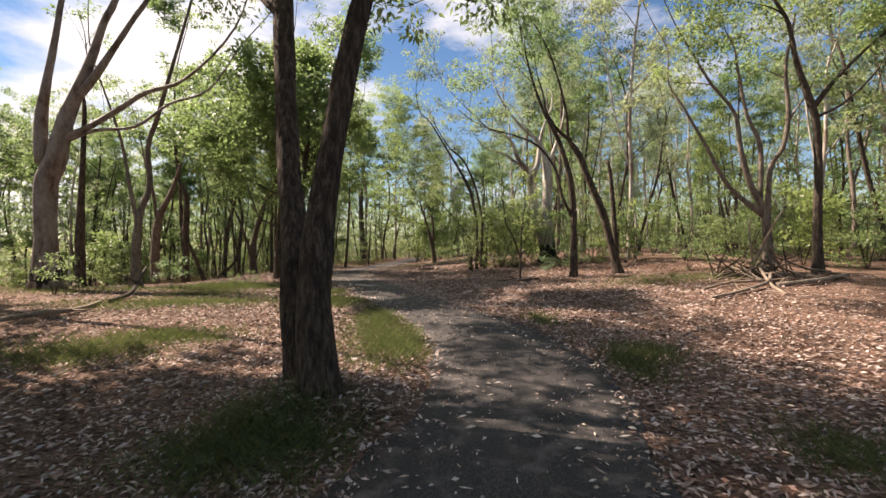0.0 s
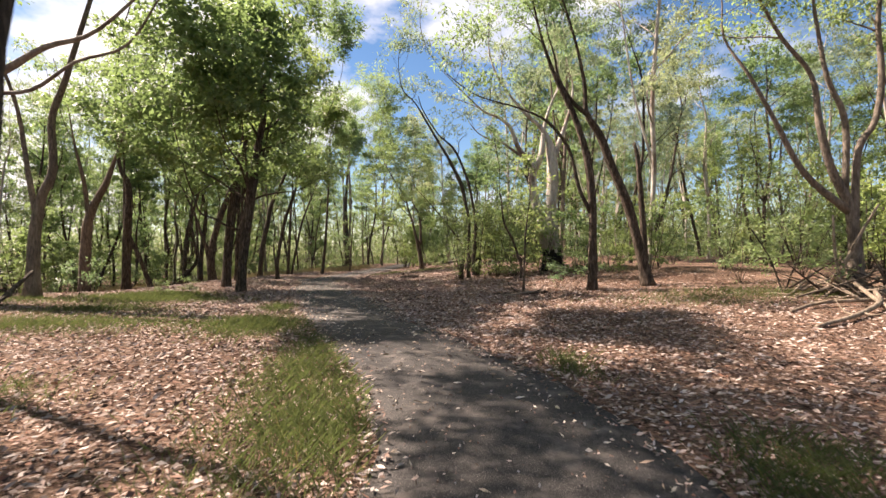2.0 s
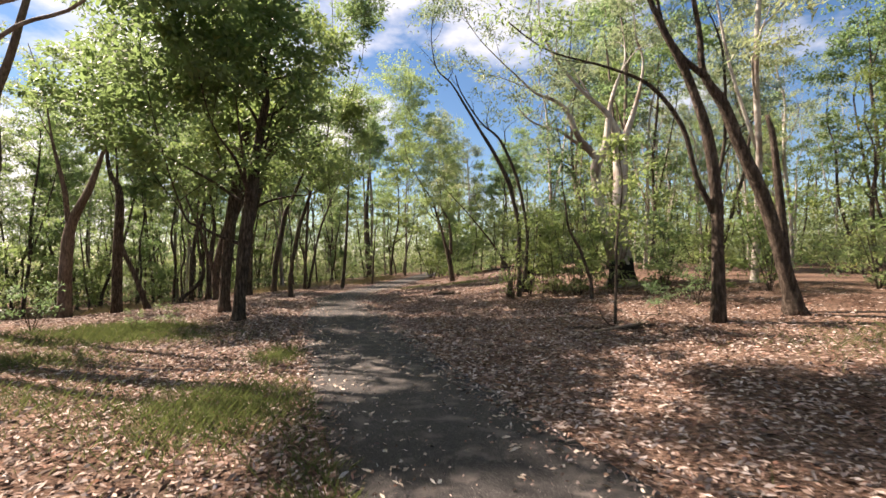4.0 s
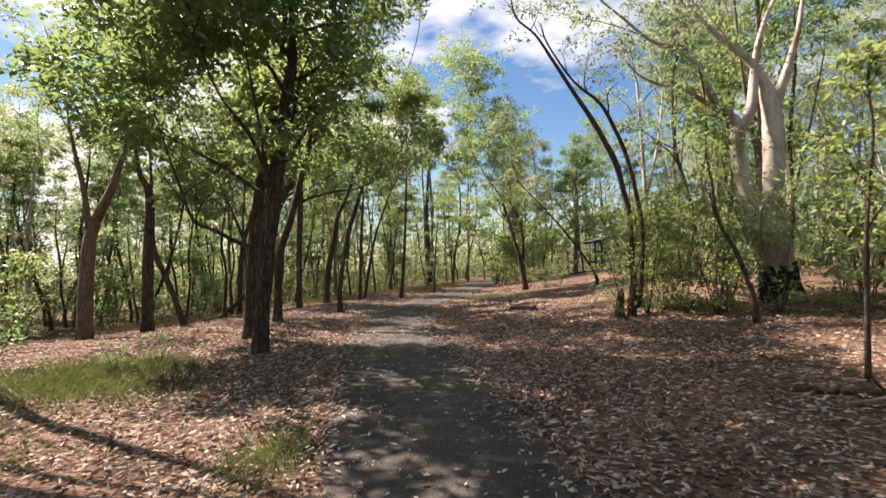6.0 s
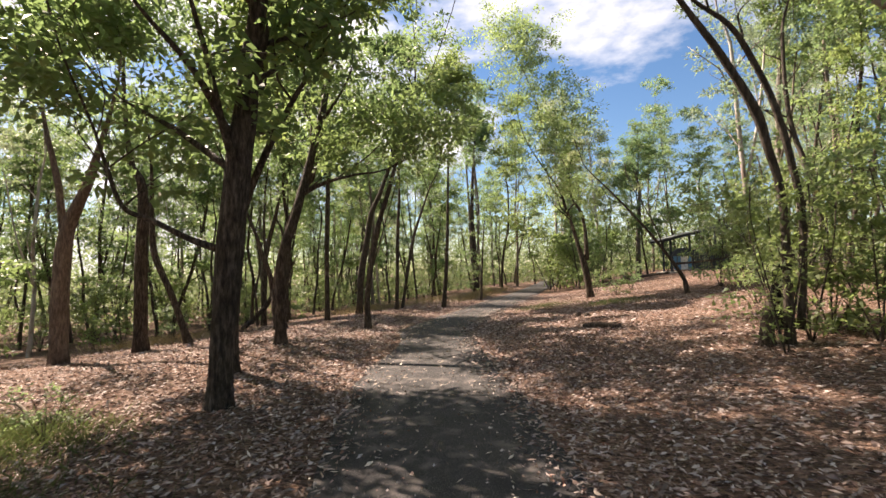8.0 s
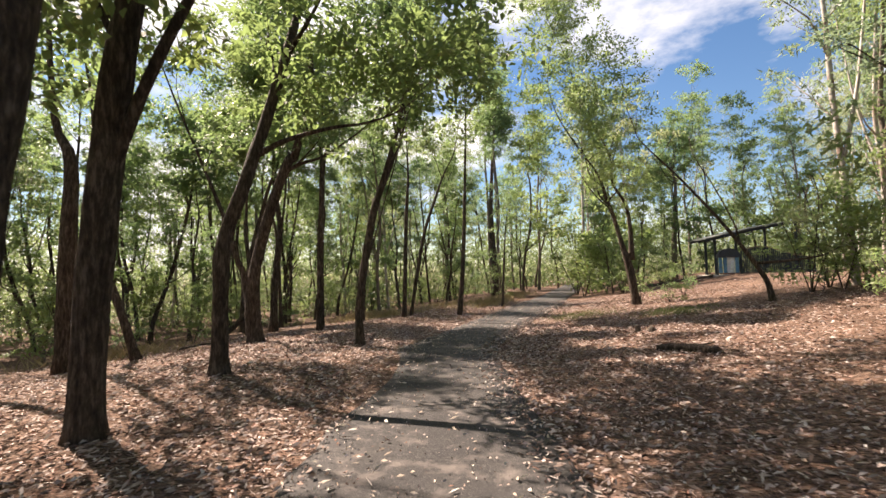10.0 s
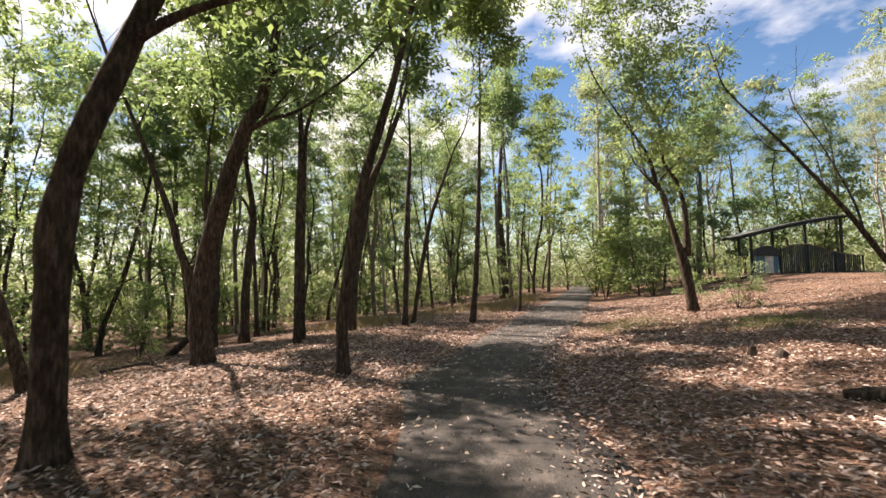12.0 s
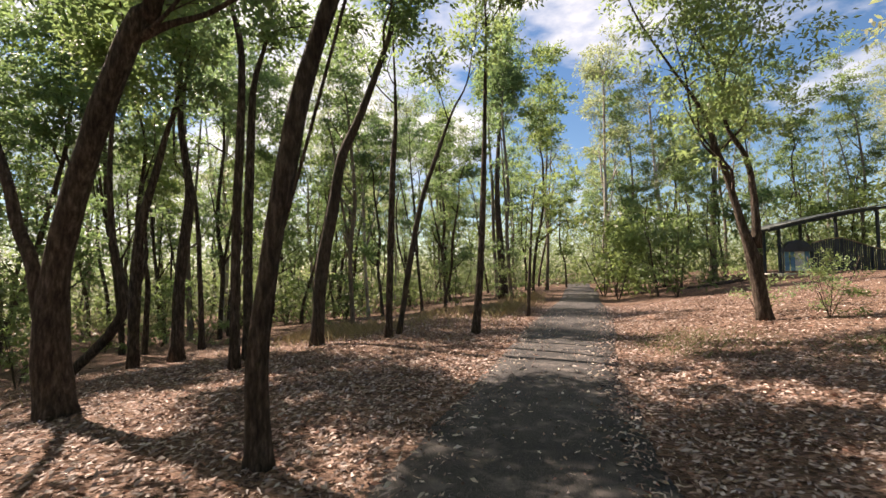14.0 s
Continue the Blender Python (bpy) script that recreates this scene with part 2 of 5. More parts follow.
def ground_z(x, y):
    d = x - path_x(y)
    z = 0.3 * ss(3, 11, y) - 0.08 * ss(14, 24, y)
    z += (0.09 + 0.04 * ss(20, 34, y)) * min(9.4, max(0.0, d - 1.6)) * (0.5 + 0.5 * ss(8, 20, y)) * ss(3, 11, y)
    z -= 0.1 * min(12, max(0.0, -d - 4.0)) * ss(15, 26, y)
    z += 0.2 * math.exp(-((x + 7.4) / 2.0) ** 2 - ((y - 21.5) / 3.0) ** 2)          # the bank beside the path
    z += 0.25 * math.exp(-(((x + 1.22) / 0.65) ** 2 + ((y - 4.5) / 0.75) ** 2))        # the rise round the twin tree
    off = ss(1.1, 2.2, abs(d))
    z += off * (0.05 * noise.noise((x * 0.5, y * 0.5, 3.1)) + 0.018 * noise.noise((x * 2.1, y * 2.1, 7.7)))
    far = math.hypot(x, y - 20)
    z -= 3.0 * ss(60, 200, far)
    return z


# ---------------------------------------------------------------- mesh tools
def link_mesh(name, verts, faces, mat, parent=None, label="", smooth=True):
    me = bpy.data.meshes.new(name)
    me.from_pydata(verts, [], faces)
    me.materials.append(mat)
    if smooth:
        me.polygons.foreach_set("use_smooth", [True] * len(me.polygons))
    ob = new(name, me)
    ob.parent = parent
    if label:
        ob["label"] = label
    return ob


def quad_mesh(name, quads, mat, parent=None, label=""):
    """quads: array n x 4 x 3 (or n x 3 x 3), each an island of its own."""
    n, k = len(quads), quads.shape[1]
    q = np.asarray(quads, dtype=np.float32).reshape(-1, 3)
    me = bpy.data.meshes.new(name)
    me.vertices.add(k * n)
    me.vertices.foreach_set("co", q.ravel())
    me.loops.add(k * n)
    me.loops.foreach_set("vertex_index", np.arange(k * n, dtype=np.int32))
    me.polygons.add(n)
    me.polygons.foreach_set("loop_start", np.arange(0, k * n, k, dtype=np.int32))
    me.update(calc_edges=True)
    me.materials.append(mat)
    ob = new(name, me)
    ob.parent = parent
    if label:
        ob["label"] = label
    return ob


def part(name, bm, mat, parent=None, label="", smooth=False):
    me = bpy.data.meshes.new(name)
    bm.to_mesh(me)
    bm.free()
    me.materials.append(mat)
    if smooth:
        me.polygons.foreach_set("use_smooth", [True] * len(me.polygons))
    ob = new(name, me)
    ob.parent = parent
    if label:
        ob["label"] = label
    return ob


def box_bm(cx, cy, cz, sx, sy, sz, bevel=0.006):
    bm = bmesh.new()
    bmesh.ops.create_cube(bm, size=1, matrix=Matrix.Translation((cx, cy, cz)) @ Matrix.Diagonal((sx, sy, sz, 1)))
    bmesh.ops.bevel(bm, geom=bm.edges[:], offset=bevel, segments=1, affect="EDGES")
    return bm


def smooth_line(pts, per=4):
    """Catmull-Rom through points (x, y, z, r)."""
    p = np.array(pts, float)
    if len(p) < 3:
        per = max(per, 3)
    e = np.vstack([2 * p[0] - p[1], p, 2 * p[-1] - p[-2]])
    out = []
    for i in range(len(p) - 1):
        a, b, c, d = e[i:i + 4]
        for k in range(per):
            t = k / per
            out.append(0.5 * (2 * b + (c - a) * t + (2 * a - 5 * b + 4 * c - d) * t * t + (3 * b - a - 3 * c + d) * t ** 3))
    out.append(p[-1])
    out = np.array(out)
    out[:, 3] = np.maximum(out[:, 3], 0.004)
    return out


class Wood:
    """Collects tapered limbs into one mesh."""

    def __init__(self):
        self.v, self.f = [], []

    def limb(self, line, sides=8, lump=0.06, flare=0.0, seed=0.0):
        base, rows = len(self.v), len(line)
        tan = np.gradient(line[:, :3], axis=0)
        ref = np.array([1.0, 0.13, 0.07])
        for i in range(rows):
            t = tan[i] / (np.linalg.norm(tan[i]) + 1e-9)
            u = ref - t * (ref @ t)
            u /= np.linalg.norm(u) + 1e-9
            w = np.cross(t, u)
            ref = u
            c, r = line[i, :3], line[i, 3]
            h = c[2] - line[0, 2]
            for k in range(sides):
                a = 2 * math.pi * k / sides
                k2 = 1 + lump * 2 * noise.noise((math.cos(a) * 1.5 + seed, math.sin(a) * 1.5, c[2] * 2.3 + seed))
                if flare:
                    k2 += flare * math.exp(-max(h, 0) / 0.16) * (0.65 + 0.35 * math.cos(a * 4 + seed))
                self.v.append(tuple(c + (u * math.cos(a) + w * math.sin(a)) * r * k2))
        for i in range(rows - 1):
            for k in range(sides):
                a, b = base + i * sides + k, base + i * sides + (k + 1) % sides
                self.f.append((a, b, b + sides, a + sides))
        self.f.append(tuple(base + (rows - 1) * sides + k for k in range(sides)))
        self.f.append(tuple(base + k for k in reversed(range(sides))))

    def mesh(self, name, mat, parent, label=""):
        return link_mesh(name, self.v, self.f, mat, parent, label)


def leaf_quads(centres, dirs, rng, length, width, droop, simple=False):
    """Pointed leaves, each folded a little on its midrib; simple ones are single blades."""
    n = len(centres)
    d = dirs + rng.normal(0, 0.55, (n, 3))
    d[:, 2] -= droop
    d /= np.linalg.norm(d, axis=1, keepdims=True) + 1e-9
    s = np.cross(d, rng.normal(0, 0.45, (n, 3)) + (0, 0, 1.0))
    s /= np.linalg.norm(s, axis=1, keepdims=True) + 1e-9
    up = np.cross(s, d)
    ln = (length * rng.uniform(0.65, 1.25, n))[:, None]
    wd = (width * rng.uniform(0.7, 1.2, n))[:, None]
    if simple:
        return np.stack([centres - s * wd * 0.5, centres + s * wd * 0.5 + up * wd * 0.2, centres + d * ln], 1)
    mid = centres + d * ln * 0.42
    a = centres
    b = mid + s * wd * 0.5 + up * wd * 0.12
    c = centres + d * ln - up * ln * 0.08
    e = mid - s * wd * 0.5 + up * wd * 0.12
    return np.stack([a, b, c, e], 1)


def grow(wood, rng, line, start, count, reach, lift, ends, depth=2, thin=0.5, sides=5):
    """Side branches along a limb from the share start to its tip; the ends collect where leaves hang."""
    n = len(line)
    for j in range(count):
        u = start + (1 - start) * (j + rng.uniform(0, 1)) / count
        i = min(n - 1, int(u * (n - 1)))
        p, r = line[i, :3], line[i, 3]
        tan = line[min(i + 1, n - 1), :3] - line[max(i - 1, 0), :3]
        tan = tan / (np.linalg.norm(tan) + 1e-9)
        a = rng.uniform(0, 2 * math.pi)
        out = np.array([math.cos(a), math.sin(a), 0.0])
        d = out * rng.uniform(0.7, 1.0) + tan * 0.45 + np.array([0, 0, lift * rng.uniform(0.5, 1.4)])
        d /= np.linalg.norm(d)
        ln = reach * rng.uniform(0.55, 1.15) * (1.15 - 0.55 * u)
        r0 = min(r * 0.55, 0.012 + 0.015 * ln)
        pts, q = [], p.copy()
        steps = 4 if depth > 1 else 3
        for k in range(steps + 1):
            f = k / steps
            pts.append((*q, r0 * (1 - 0.8 * f)))
            d = d + rng.normal(0, 0.2, 3) + np.array([0, 0, 0.05])
            d /= np.linalg.norm(d)
            q = q + d * ln / steps
        sub = smooth_line(pts, 2) if sides > 4 else np.array(pts)
        wood.limb(sub, sides, 0.03, seed=rng.uniform(0, 50))
        if depth > 1:
            grow(wood, rng, sub, 0.35, 3 if sides > 4 else 2, reach * thin, lift * 0.5, ends, depth - 1, thin, 3)
        else:
            for k in range(1, len(sub)):
                ends.append((sub[k, :3], sub[k, :3] - sub[k - 1, :3]))
        ends.append((sub[-1, :3], d * 0.2))


def crown(ends, rng, count, length, width, spread, droop, simple=False):
    """Leaves in sprays: loose clusters of many sizes round the twig ends, with gaps between them."""
    per = 40
    n = max(1, count // per)
    pick = rng.integers(0, len(ends), n)
    c = np.array([ends[i][0] for i in pick])
    d = np.array([ends[i][1] for i in pick])
    d = d / (np.linalg.norm(d, axis=1, keepdims=True) + 1e-9)
    c = c + rng.normal(0, 1, (n, 3)) * (spread * 0.75, spread * 0.75, spread * 0.6)
    c, d = np.repeat(c, per, 0), np.repeat(d, per, 0)
    tight = (0.12 + length * 0.9) * np.repeat(rng.uniform(0.6, 1.5, n), per)[:, None]
    off = rng.normal(0, 1, (n * per, 3))
    off *= (rng.uniform(0, 1, n * per) ** 0.5 * 1.35 / (np.linalg.norm(off, axis=1) + 1e-9))[:, None]
    off = off * tight * (1.0, 1.0, 0.46)
    return leaf_quads(c + off, d * 0.4 + off / tight * 0.7, rng, length, width, droop, simple)


def tree(name, base, stems, top, bark_mat, leaf_mat, label, leaves=3500, leaf=(0.13, 0.055), spread=0.28, reach=2.0, branches=7,
         start=0.4, droop=0.3, flare=0.5, seed=1, group="", lift=0.5, sides=12, foot=None, side_start=0.35, category="tree", girth=0.87):
    """A tree at base (x, y). stems: polylines (dx, dy, height, radius) from the foot; the first goes on up to the height top."""
    rng = np.random.default_rng(seed)
    z = ground_z(*base)
    root = tagged(new(name), label, category, group)
    root.location = (base[0], base[1], z)
    wood, ends = Wood(), []
    for i, stem in enumerate(stems):
        pts = [(*p[:3], p[3] * girth) for p in stem]
        a, b = np.array(pts[-2]), np.array(pts[-1])
        goal = top if i == 0 else top * (0.75 + 0.2 * rng.uniform())
        climbing = b[2] - a[2] > 0.3 * np.hypot(b[0] - a[0], b[1] - a[1])
        d = (b - a)[:3] / (np.linalg.norm((b - a)[:3]) + 1e-9)
        q, r = b[:3].copy(), b[3]
        steps = 0
        while steps < 6 and ((climbing and q[2] < goal) or (not climbing and steps < 2)):
            d = d * 0.8 + np.array([rng.normal(0, 0.16), rng.normal(0, 0.16), 0.32])
            d /= np.linalg.norm(d)
            q = q + d * max(0.5, (goal - b[2]) / 4.0 if climbing else 0.5)
            r *= 0.66
            pts.append((*q, max(r, 0.012)))
            steps += 1
        line = smooth_line(pts, 4 if sides > 8 else 3)
        wood.limb(line, sides if i == 0 else max(4 if sides < 8 else 6, sides - 4), 0.07, flare if i == 0 else 0.0, seed * 1.7 + i)
        grow(wood, rng, line, start if i == 0 else side_start, branches if i == 0 else max(3, branches * 2 // 3), reach, lift, ends, sides=5 if sides > 8 else 4)
    wood.mesh("trunk", bark_mat, root)
    if leaves and ends:
        quad_mesh("crown", crown(ends, rng, leaves, leaf[0], leaf[1], spread, droop, sides <= 8), leaf_mat, root)
    if foot:
        w2 = Wood()
        (x0, y0, h0, r0), (x1, y1, h1, r1) = stems[0][0], stems[0][1]
        ring = []
        for k in range(6):
            h = foot * k / 5
            u = (h - h0) / (h1 - h0)
            ring.append((x0 + (x1 - x0) * u, y0 + (y1 - y0) * u, h - 0.05, (r0 + (r1 - r0) * u) * girth * 1.05))
        w2.limb(np.array(ring), 20, 0.08, flare * 0.6, seed * 1.7)
        for k in range(40):                      # the scorch reaches up unevenly
            i = len(w2.v) - 40 + k
            vx, vy, vz = w2.v[i]
            w2.v[i] = (vx, vy, vz + 0.45 * noise.noise((math.cos(k * 0.314) * 2.2, math.sin(k * 0.314) * 2.2, seed)))
        w2.mesh("burnt_foot", M_CHAR, root, "blackened bark at the foot")
    return root


# ---------------------------------------------------------------- ground and path
def axis(lo, hi, fine):
    """Grid lines, fine near the walk and ever wider away from it."""
    out, v = [], lo
    while v < hi:
        out.append(v)
        v += fine
    a, s = lo, fine
    left = []
    while a > -1800:
        s *= 1.28
        a -= s
        left.append(a)
    b, s, right = out[-1], fine, []
    while b < 1800:
        s *= 1.28
        b += s
        right.append(b)
    return left[::-1] + out + right


gx, gy = axis(-18, 12, 0.3), axis(-6, 46, 0.3)
gv = [(x, y, ground_z(x, y)) for y in gy for x in gx]
nx = len(gx)
gf = [(j * nx + i, j * nx + i + 1, (j + 1) * nx + i + 1, (j + 1) * nx + i) for j in range(len(gy) - 1) for i in range(nx - 1)]
tagged(link_mesh("ground", gv, gf, M_GROUND), "woodland floor of red-brown leaf litter and soil", "ground", kind="structure")


def half_width(y):
    return 1.02 + 0.08 * math.sin(y * 0.35 + 1)


pv, pf = [], []
ys = np.arange(-30, 78, 0.2)
CROSS = (-1.0, -0.97, -0.6, -0.2, 0.2, 0.6, 0.97, 1.0)
for y in ys:
    c, hw = path_x(y), half_width(y)
    for k in CROSS:
        ragged = 0.09 * noise.noise((y * 1.3, k * 3.0, 1.0)) + 0.04 * noise.noise((y * 5.0, k * 3.0, 4.0)) if abs(k) > 0.9 else 0
        x = c + k * hw + ragged
        pv.append((x, y, ground_z(c, y) + (-0.06 if abs(k) == 1.0 else 0.035 - 0.012 * abs(k))))
n = len(CROSS)
pf = [(j * n + i, j * n + i + 1, (j + 1) * n + i + 1, (j + 1) * n + i) for j in range(len(ys) - 1) for i in range(n - 1)]
tagged(link_mesh("path", pv, pf, M_PATH), "narrow worn dark asphalt footpath strewn with dry leaves", "path", kind="structure")

# ---------------------------------------------------------------- trees along the walk
HERO_FEET = [(-1.1, 4.4), (-1.5, 4.9), (-12.3, 15.0), (-10.0, 15.7), (-12.6, 16.8), (4.0, 14.6), (5.4, 14.8), (5.5, 15.1), (8.5, 12.6), (9.6, 12.3), (4.6, 21.1), (1.4, 20.7), (3.0, 18.8), (2.4, 15.2), (-0.6, 33.7), (2.2, 29.8), (-5.5, 17.5), (-6.5, 19.1), (-7.1, 21.4), (-6.8, 25.1), (-10.3, 26.3), (-13.6, 28.8), (-13.8, 30.7), (-13.3, 31.3), (-14.3, 33.3), (-10.8, 30.4), (-10.0, 31.8), (-8.6, 32.4), (-8.6, 33.0), (-6.8, 33.4), (-7.9, 49.0), (-5.8, 37.8), (1.8, 54.8), (-2.0, 53.9), (4.5, 55.8), (-12.7, 21.4), (-12.3, 23.1), (-12.2, 24.6), (-10.2, 29.2)]
tree('tree', (-1.13, 4.38), [
     [(0.0, 0.0, -0.1, 0.209), (-0.04, 0.0, 0.63, 0.184), (-0.03, 0.07, 1.26, 0.168), (0.02, 0.14, 1.72, 0.15), (0.08, 0.21, 2.18, 0.14), (0.18, 0.31, 2.88, 0.133), (0.31, 0.4, 3.55, 0.123)],
     [(-0.31, 0.44, -0.13, 0.182), (-0.33, 0.44, 0.57, 0.177), (-0.39, 0.6, 1.27, 0.167), (-0.49, 0.77, 1.85, 0.144), (-0.6, 1.0, 2.67, 0.138), (-0.74, 1.34, 4.05, 0.135)],
     # two long limbs added, mostly above the view, to shade the path
     [(-0.72, 1.3, 3.95, 0.085), (-2.0, 2.8, 5.5, 0.07), (-3.2, 4.2, 6.6, 0.05), (-4.2, 5.2, 7.3, 0.035)],
     [(-0.74, 1.34, 4.05, 0.08), (-2.3, 3.5, 6.1, 0.065), (-4.0, 5.4, 7.6, 0.05), (-5.2, 6.8, 8.3, 0.03)]],
     8.3, M_DARK, L_MID, "tall twin-stemmed tree with dark rough bark beside the path", leaves=25000, leaf=(0.14, 0.055), start=0.55, side_start=0.5, spread=0.45, reach=3.0, branches=13, flare=0.5, seed=1, sides=28)
tree('gum_tree', (-12.35, 15.01), [
     [(0.0, 0.0, -0.1, 0.457), (0.01, 0.0, 1.63, 0.352), (0.02, 0.0, 3.21, 0.369), (0.34, 0.0, 4.09, 0.334), (0.61, 0.0, 5.14, 0.264), (0.88, 0.0, 5.84, 0.229), (1.42, 0.0, 7.07, 0.158), (1.86, 0.0, 8.3, 0.123), (2.22, 0.0, 9.0, 0.105)],
     [(-0.1, 0.0, 3.92, 0.229), (-0.14, 0.0, 5.15, 0.211), (0.09, 0.0, 6.55, 0.141), (0.37, 0.0, 7.96, 0.105), (0.55, 0.0, 9.01, 0.088)],
     [(0.88, 0.0, 5.84, 0.176), (1.5, 0.0, 6.54, 0.141), (2.12, 0.0, 7.42, 0.105), (2.83, 0.0, 8.47, 0.088), (3.22, 0.0, 8.99, 0.079)],
     [(0.61, 0.0, 4.7, 0.141), (1.4, 0.0, 5.05, 0.105), (2.28, 0.0, 5.57, 0.097), (3.17, 0.0, 6.1, 0.079), (4.4, 0.0, 6.53, 0.053)],
     [(0.7, 0.0, 4.62, 0.07), (1.58, 0.0, 4.93, 0.062), (2.81, 0.0, 5.04, 0.053), (3.87, 0.0, 5.74, 0.044), (5.1, 0.0, 6.17, 0.035)]],
     17, M_GUM, L_GUM, "large grey-brown smooth-barked gum, toned as backlit, with spreading limbs and a burnt foot", leaves=2400, leaf=(0.15, 0.05), spread=0.5, reach=1.7, branches=7, start=0.78, side_start=0.92, flare=0.5, seed=2, sides=16, foot=0.6)
# upper stem and dense crown are added above the view, to shade the path
tree('tree', (-10.01, 15.71), [
     [(0.0, 0.0, -0.1, 0.202), (0.05, 0.0, 1.64, 0.156), (0.2, 0.0, 2.56, 0.129), (0.48, 0.0, 3.3, 0.11), (0.43, 0.0, 4.58, 0.092), (0.73, 0.0, 5.5, 0.083), (1.02, -0.04, 6.4, 0.07), (1.42, -0.09, 7.6, 0.06), (1.82, -0.15, 8.8, 0.05), (2.20, -0.20, 10.0, 0.04)],
     [(0.1, 0.0, 2.01, 0.092), (-0.13, 0.0, 3.11, 0.074), (-0.43, 0.0, 4.77, 0.055)]],
     11.2, M_GREY, L_MID, "crooked slender grey-barked tree", leaves=17000, leaf=(0.16, 0.07), seed=3, start=0.84, side_start=0.97, reach=2.7, branches=10)
tree('tree', (-12.60, 16.80), [
     [(0.0, 0.0, -0.1, 0.177), (-0.03, 0.0, 1.53, 0.177), (0.04, 0.0, 3.5, 0.118), (0.16, 0.0, 6.06, 0.079)]],
     9, M_DARK, L_BROAD, "dark straight tree trunk in the wood", leaves=180, leaf=(0.16, 0.07), seed=4, branches=4, start=0.7)
tree('tree', (3.95, 14.60), [
     [(0.0, 0.0, -0.1, 0.141), (0.01, 0.0, 1.16, 0.108), (0.01, 0.0, 2.0, 0.109), (-0.1, -0.01, 3.01, 0.101), (-0.29, -0.02, 3.69, 0.084), (-0.52, -0.03, 4.29, 0.076), (-0.88, -0.05, 4.98, 0.059)],
     [(-0.05, 0.0, 1.83, 0.058), (-0.33, -0.02, 2.42, 0.05), (-0.55, -0.03, 3.27, 0.046), (-1.08, -0.06, 3.95, 0.038), (-1.79, -0.1, 4.26, 0.025), (-2.63, -0.14, 4.48, 0.017)]],
     8.5, M_DARK, L_MID, "dark slender tree with a bare crooked limb over the clearing", leaves=3500, leaf=(0.12, 0.045), seed=7, start=0.6, side_start=0.6, sides=14)
tree('tree', (5.41, 14.82), [
     [(0.0, 0.0, -0.1, 0.186), (-0.22, -0.01, 0.79, 0.136), (-0.52, -0.03, 1.89, 0.128), (-0.92, -0.05, 2.84, 0.111), (-1.23, -0.07, 3.62, 0.103), (-1.56, -0.09, 4.15, 0.069), (-1.62, -0.09, 4.93, 0.052)],
     [(-1.48, -0.08, 4.06, 0.069), (-1.9, -0.1, 4.41, 0.052), (-2.23, -0.12, 4.94, 0.043)]],
     9, M_DARK, L_MID, "dark leaning tree that forks high up", leaves=3500, leaf=(0.12, 0.045), seed=8, start=0.6, side_start=0.5, sides=14)
tree('dead_trunk', (5.46, 15.12), [
     [(0.0, 0.0, -0.1, 0.097), (-0.07, 0.0, 1.44, 0.089), (-0.2, 0.0, 3.03, 0.062)]],
     3.1, M_DARK, L_MID, "broken dark dead stem without leaves", leaves=0, branches=0, seed=9)
tree('tree', (8.49, 12.58), [
     [(0.0, 0.0, -0.1, 0.177), (-0.02, 0.0, 0.95, 0.133), (-0.14, 0.0, 1.69, 0.111), (-0.5, 0.0, 2.43, 0.088), (-0.72, 0.0, 3.32, 0.074), (-0.86, 0.0, 4.2, 0.052), (-1.45, 0.0, 4.94, 0.044)],
     [(-0.02, 0.0, 1.25, 0.088), (0.05, 0.0, 2.72, 0.074), (0.39, 0.0, 3.31, 0.066), (0.54, 0.0, 4.19, 0.066), (0.47, 0.0, 5.37, 0.052), (0.63, 0.0, 6.26, 0.037)],
     [(-0.21, 0.0, 1.84, 0.074), (-0.2, 0.0, 3.31, 0.066), (-0.56, 0.0, 4.2, 0.052), (-0.78, 0.0, 5.38, 0.037)],
     [(-0.14, 0.0, 1.54, 0.088), (-1.02, 0.0, 2.29, 0.066), (-1.6, 0.0, 3.32, 0.052), (-2.11, 0.0, 4.21, 0.037)]],
     8.5, M_GREY, L_MID, "many-stemmed grey-brown tree with spreading limbs", leaves=7000, leaf=(0.12, 0.05), spread=0.3, seed=10, start=0.5, side_start=0.45, reach=1.7)
tree('tree', (9.57, 12.30), [
     [(0.0, 0.0, -0.1, 0.158), (-0.02, 0.0, 1.18, 0.122), (0.01, 0.0, 2.62, 0.108), (-0.03, 0.0, 3.78, 0.101), (-0.24, 0.0, 4.5, 0.101), (-0.53, 0.0, 5.36, 0.072), (-0.74, 0.0, 6.37, 0.058), (-1.09, 0.0, 6.95, 0.043)],
     [(-0.1, 0.0, 4.21, 0.086), (0.48, 0.0, 4.93, 0.058), (1.2, 0.0, 5.64, 0.043), (1.75, 0.0, 6.14, 0.036)],
     [(-0.1, 0.0, 3.92, 0.05), (0.62, 0.0, 4.28, 0.036), (1.34, 0.0, 4.92, 0.029)]],
     9, M_BROWN, L_MID, "brown rough-barked tree with forked crown", leaves=6000, leaf=(0.12, 0.05), spread=0.32, seed=11, start=0.5, side_start=0.4)
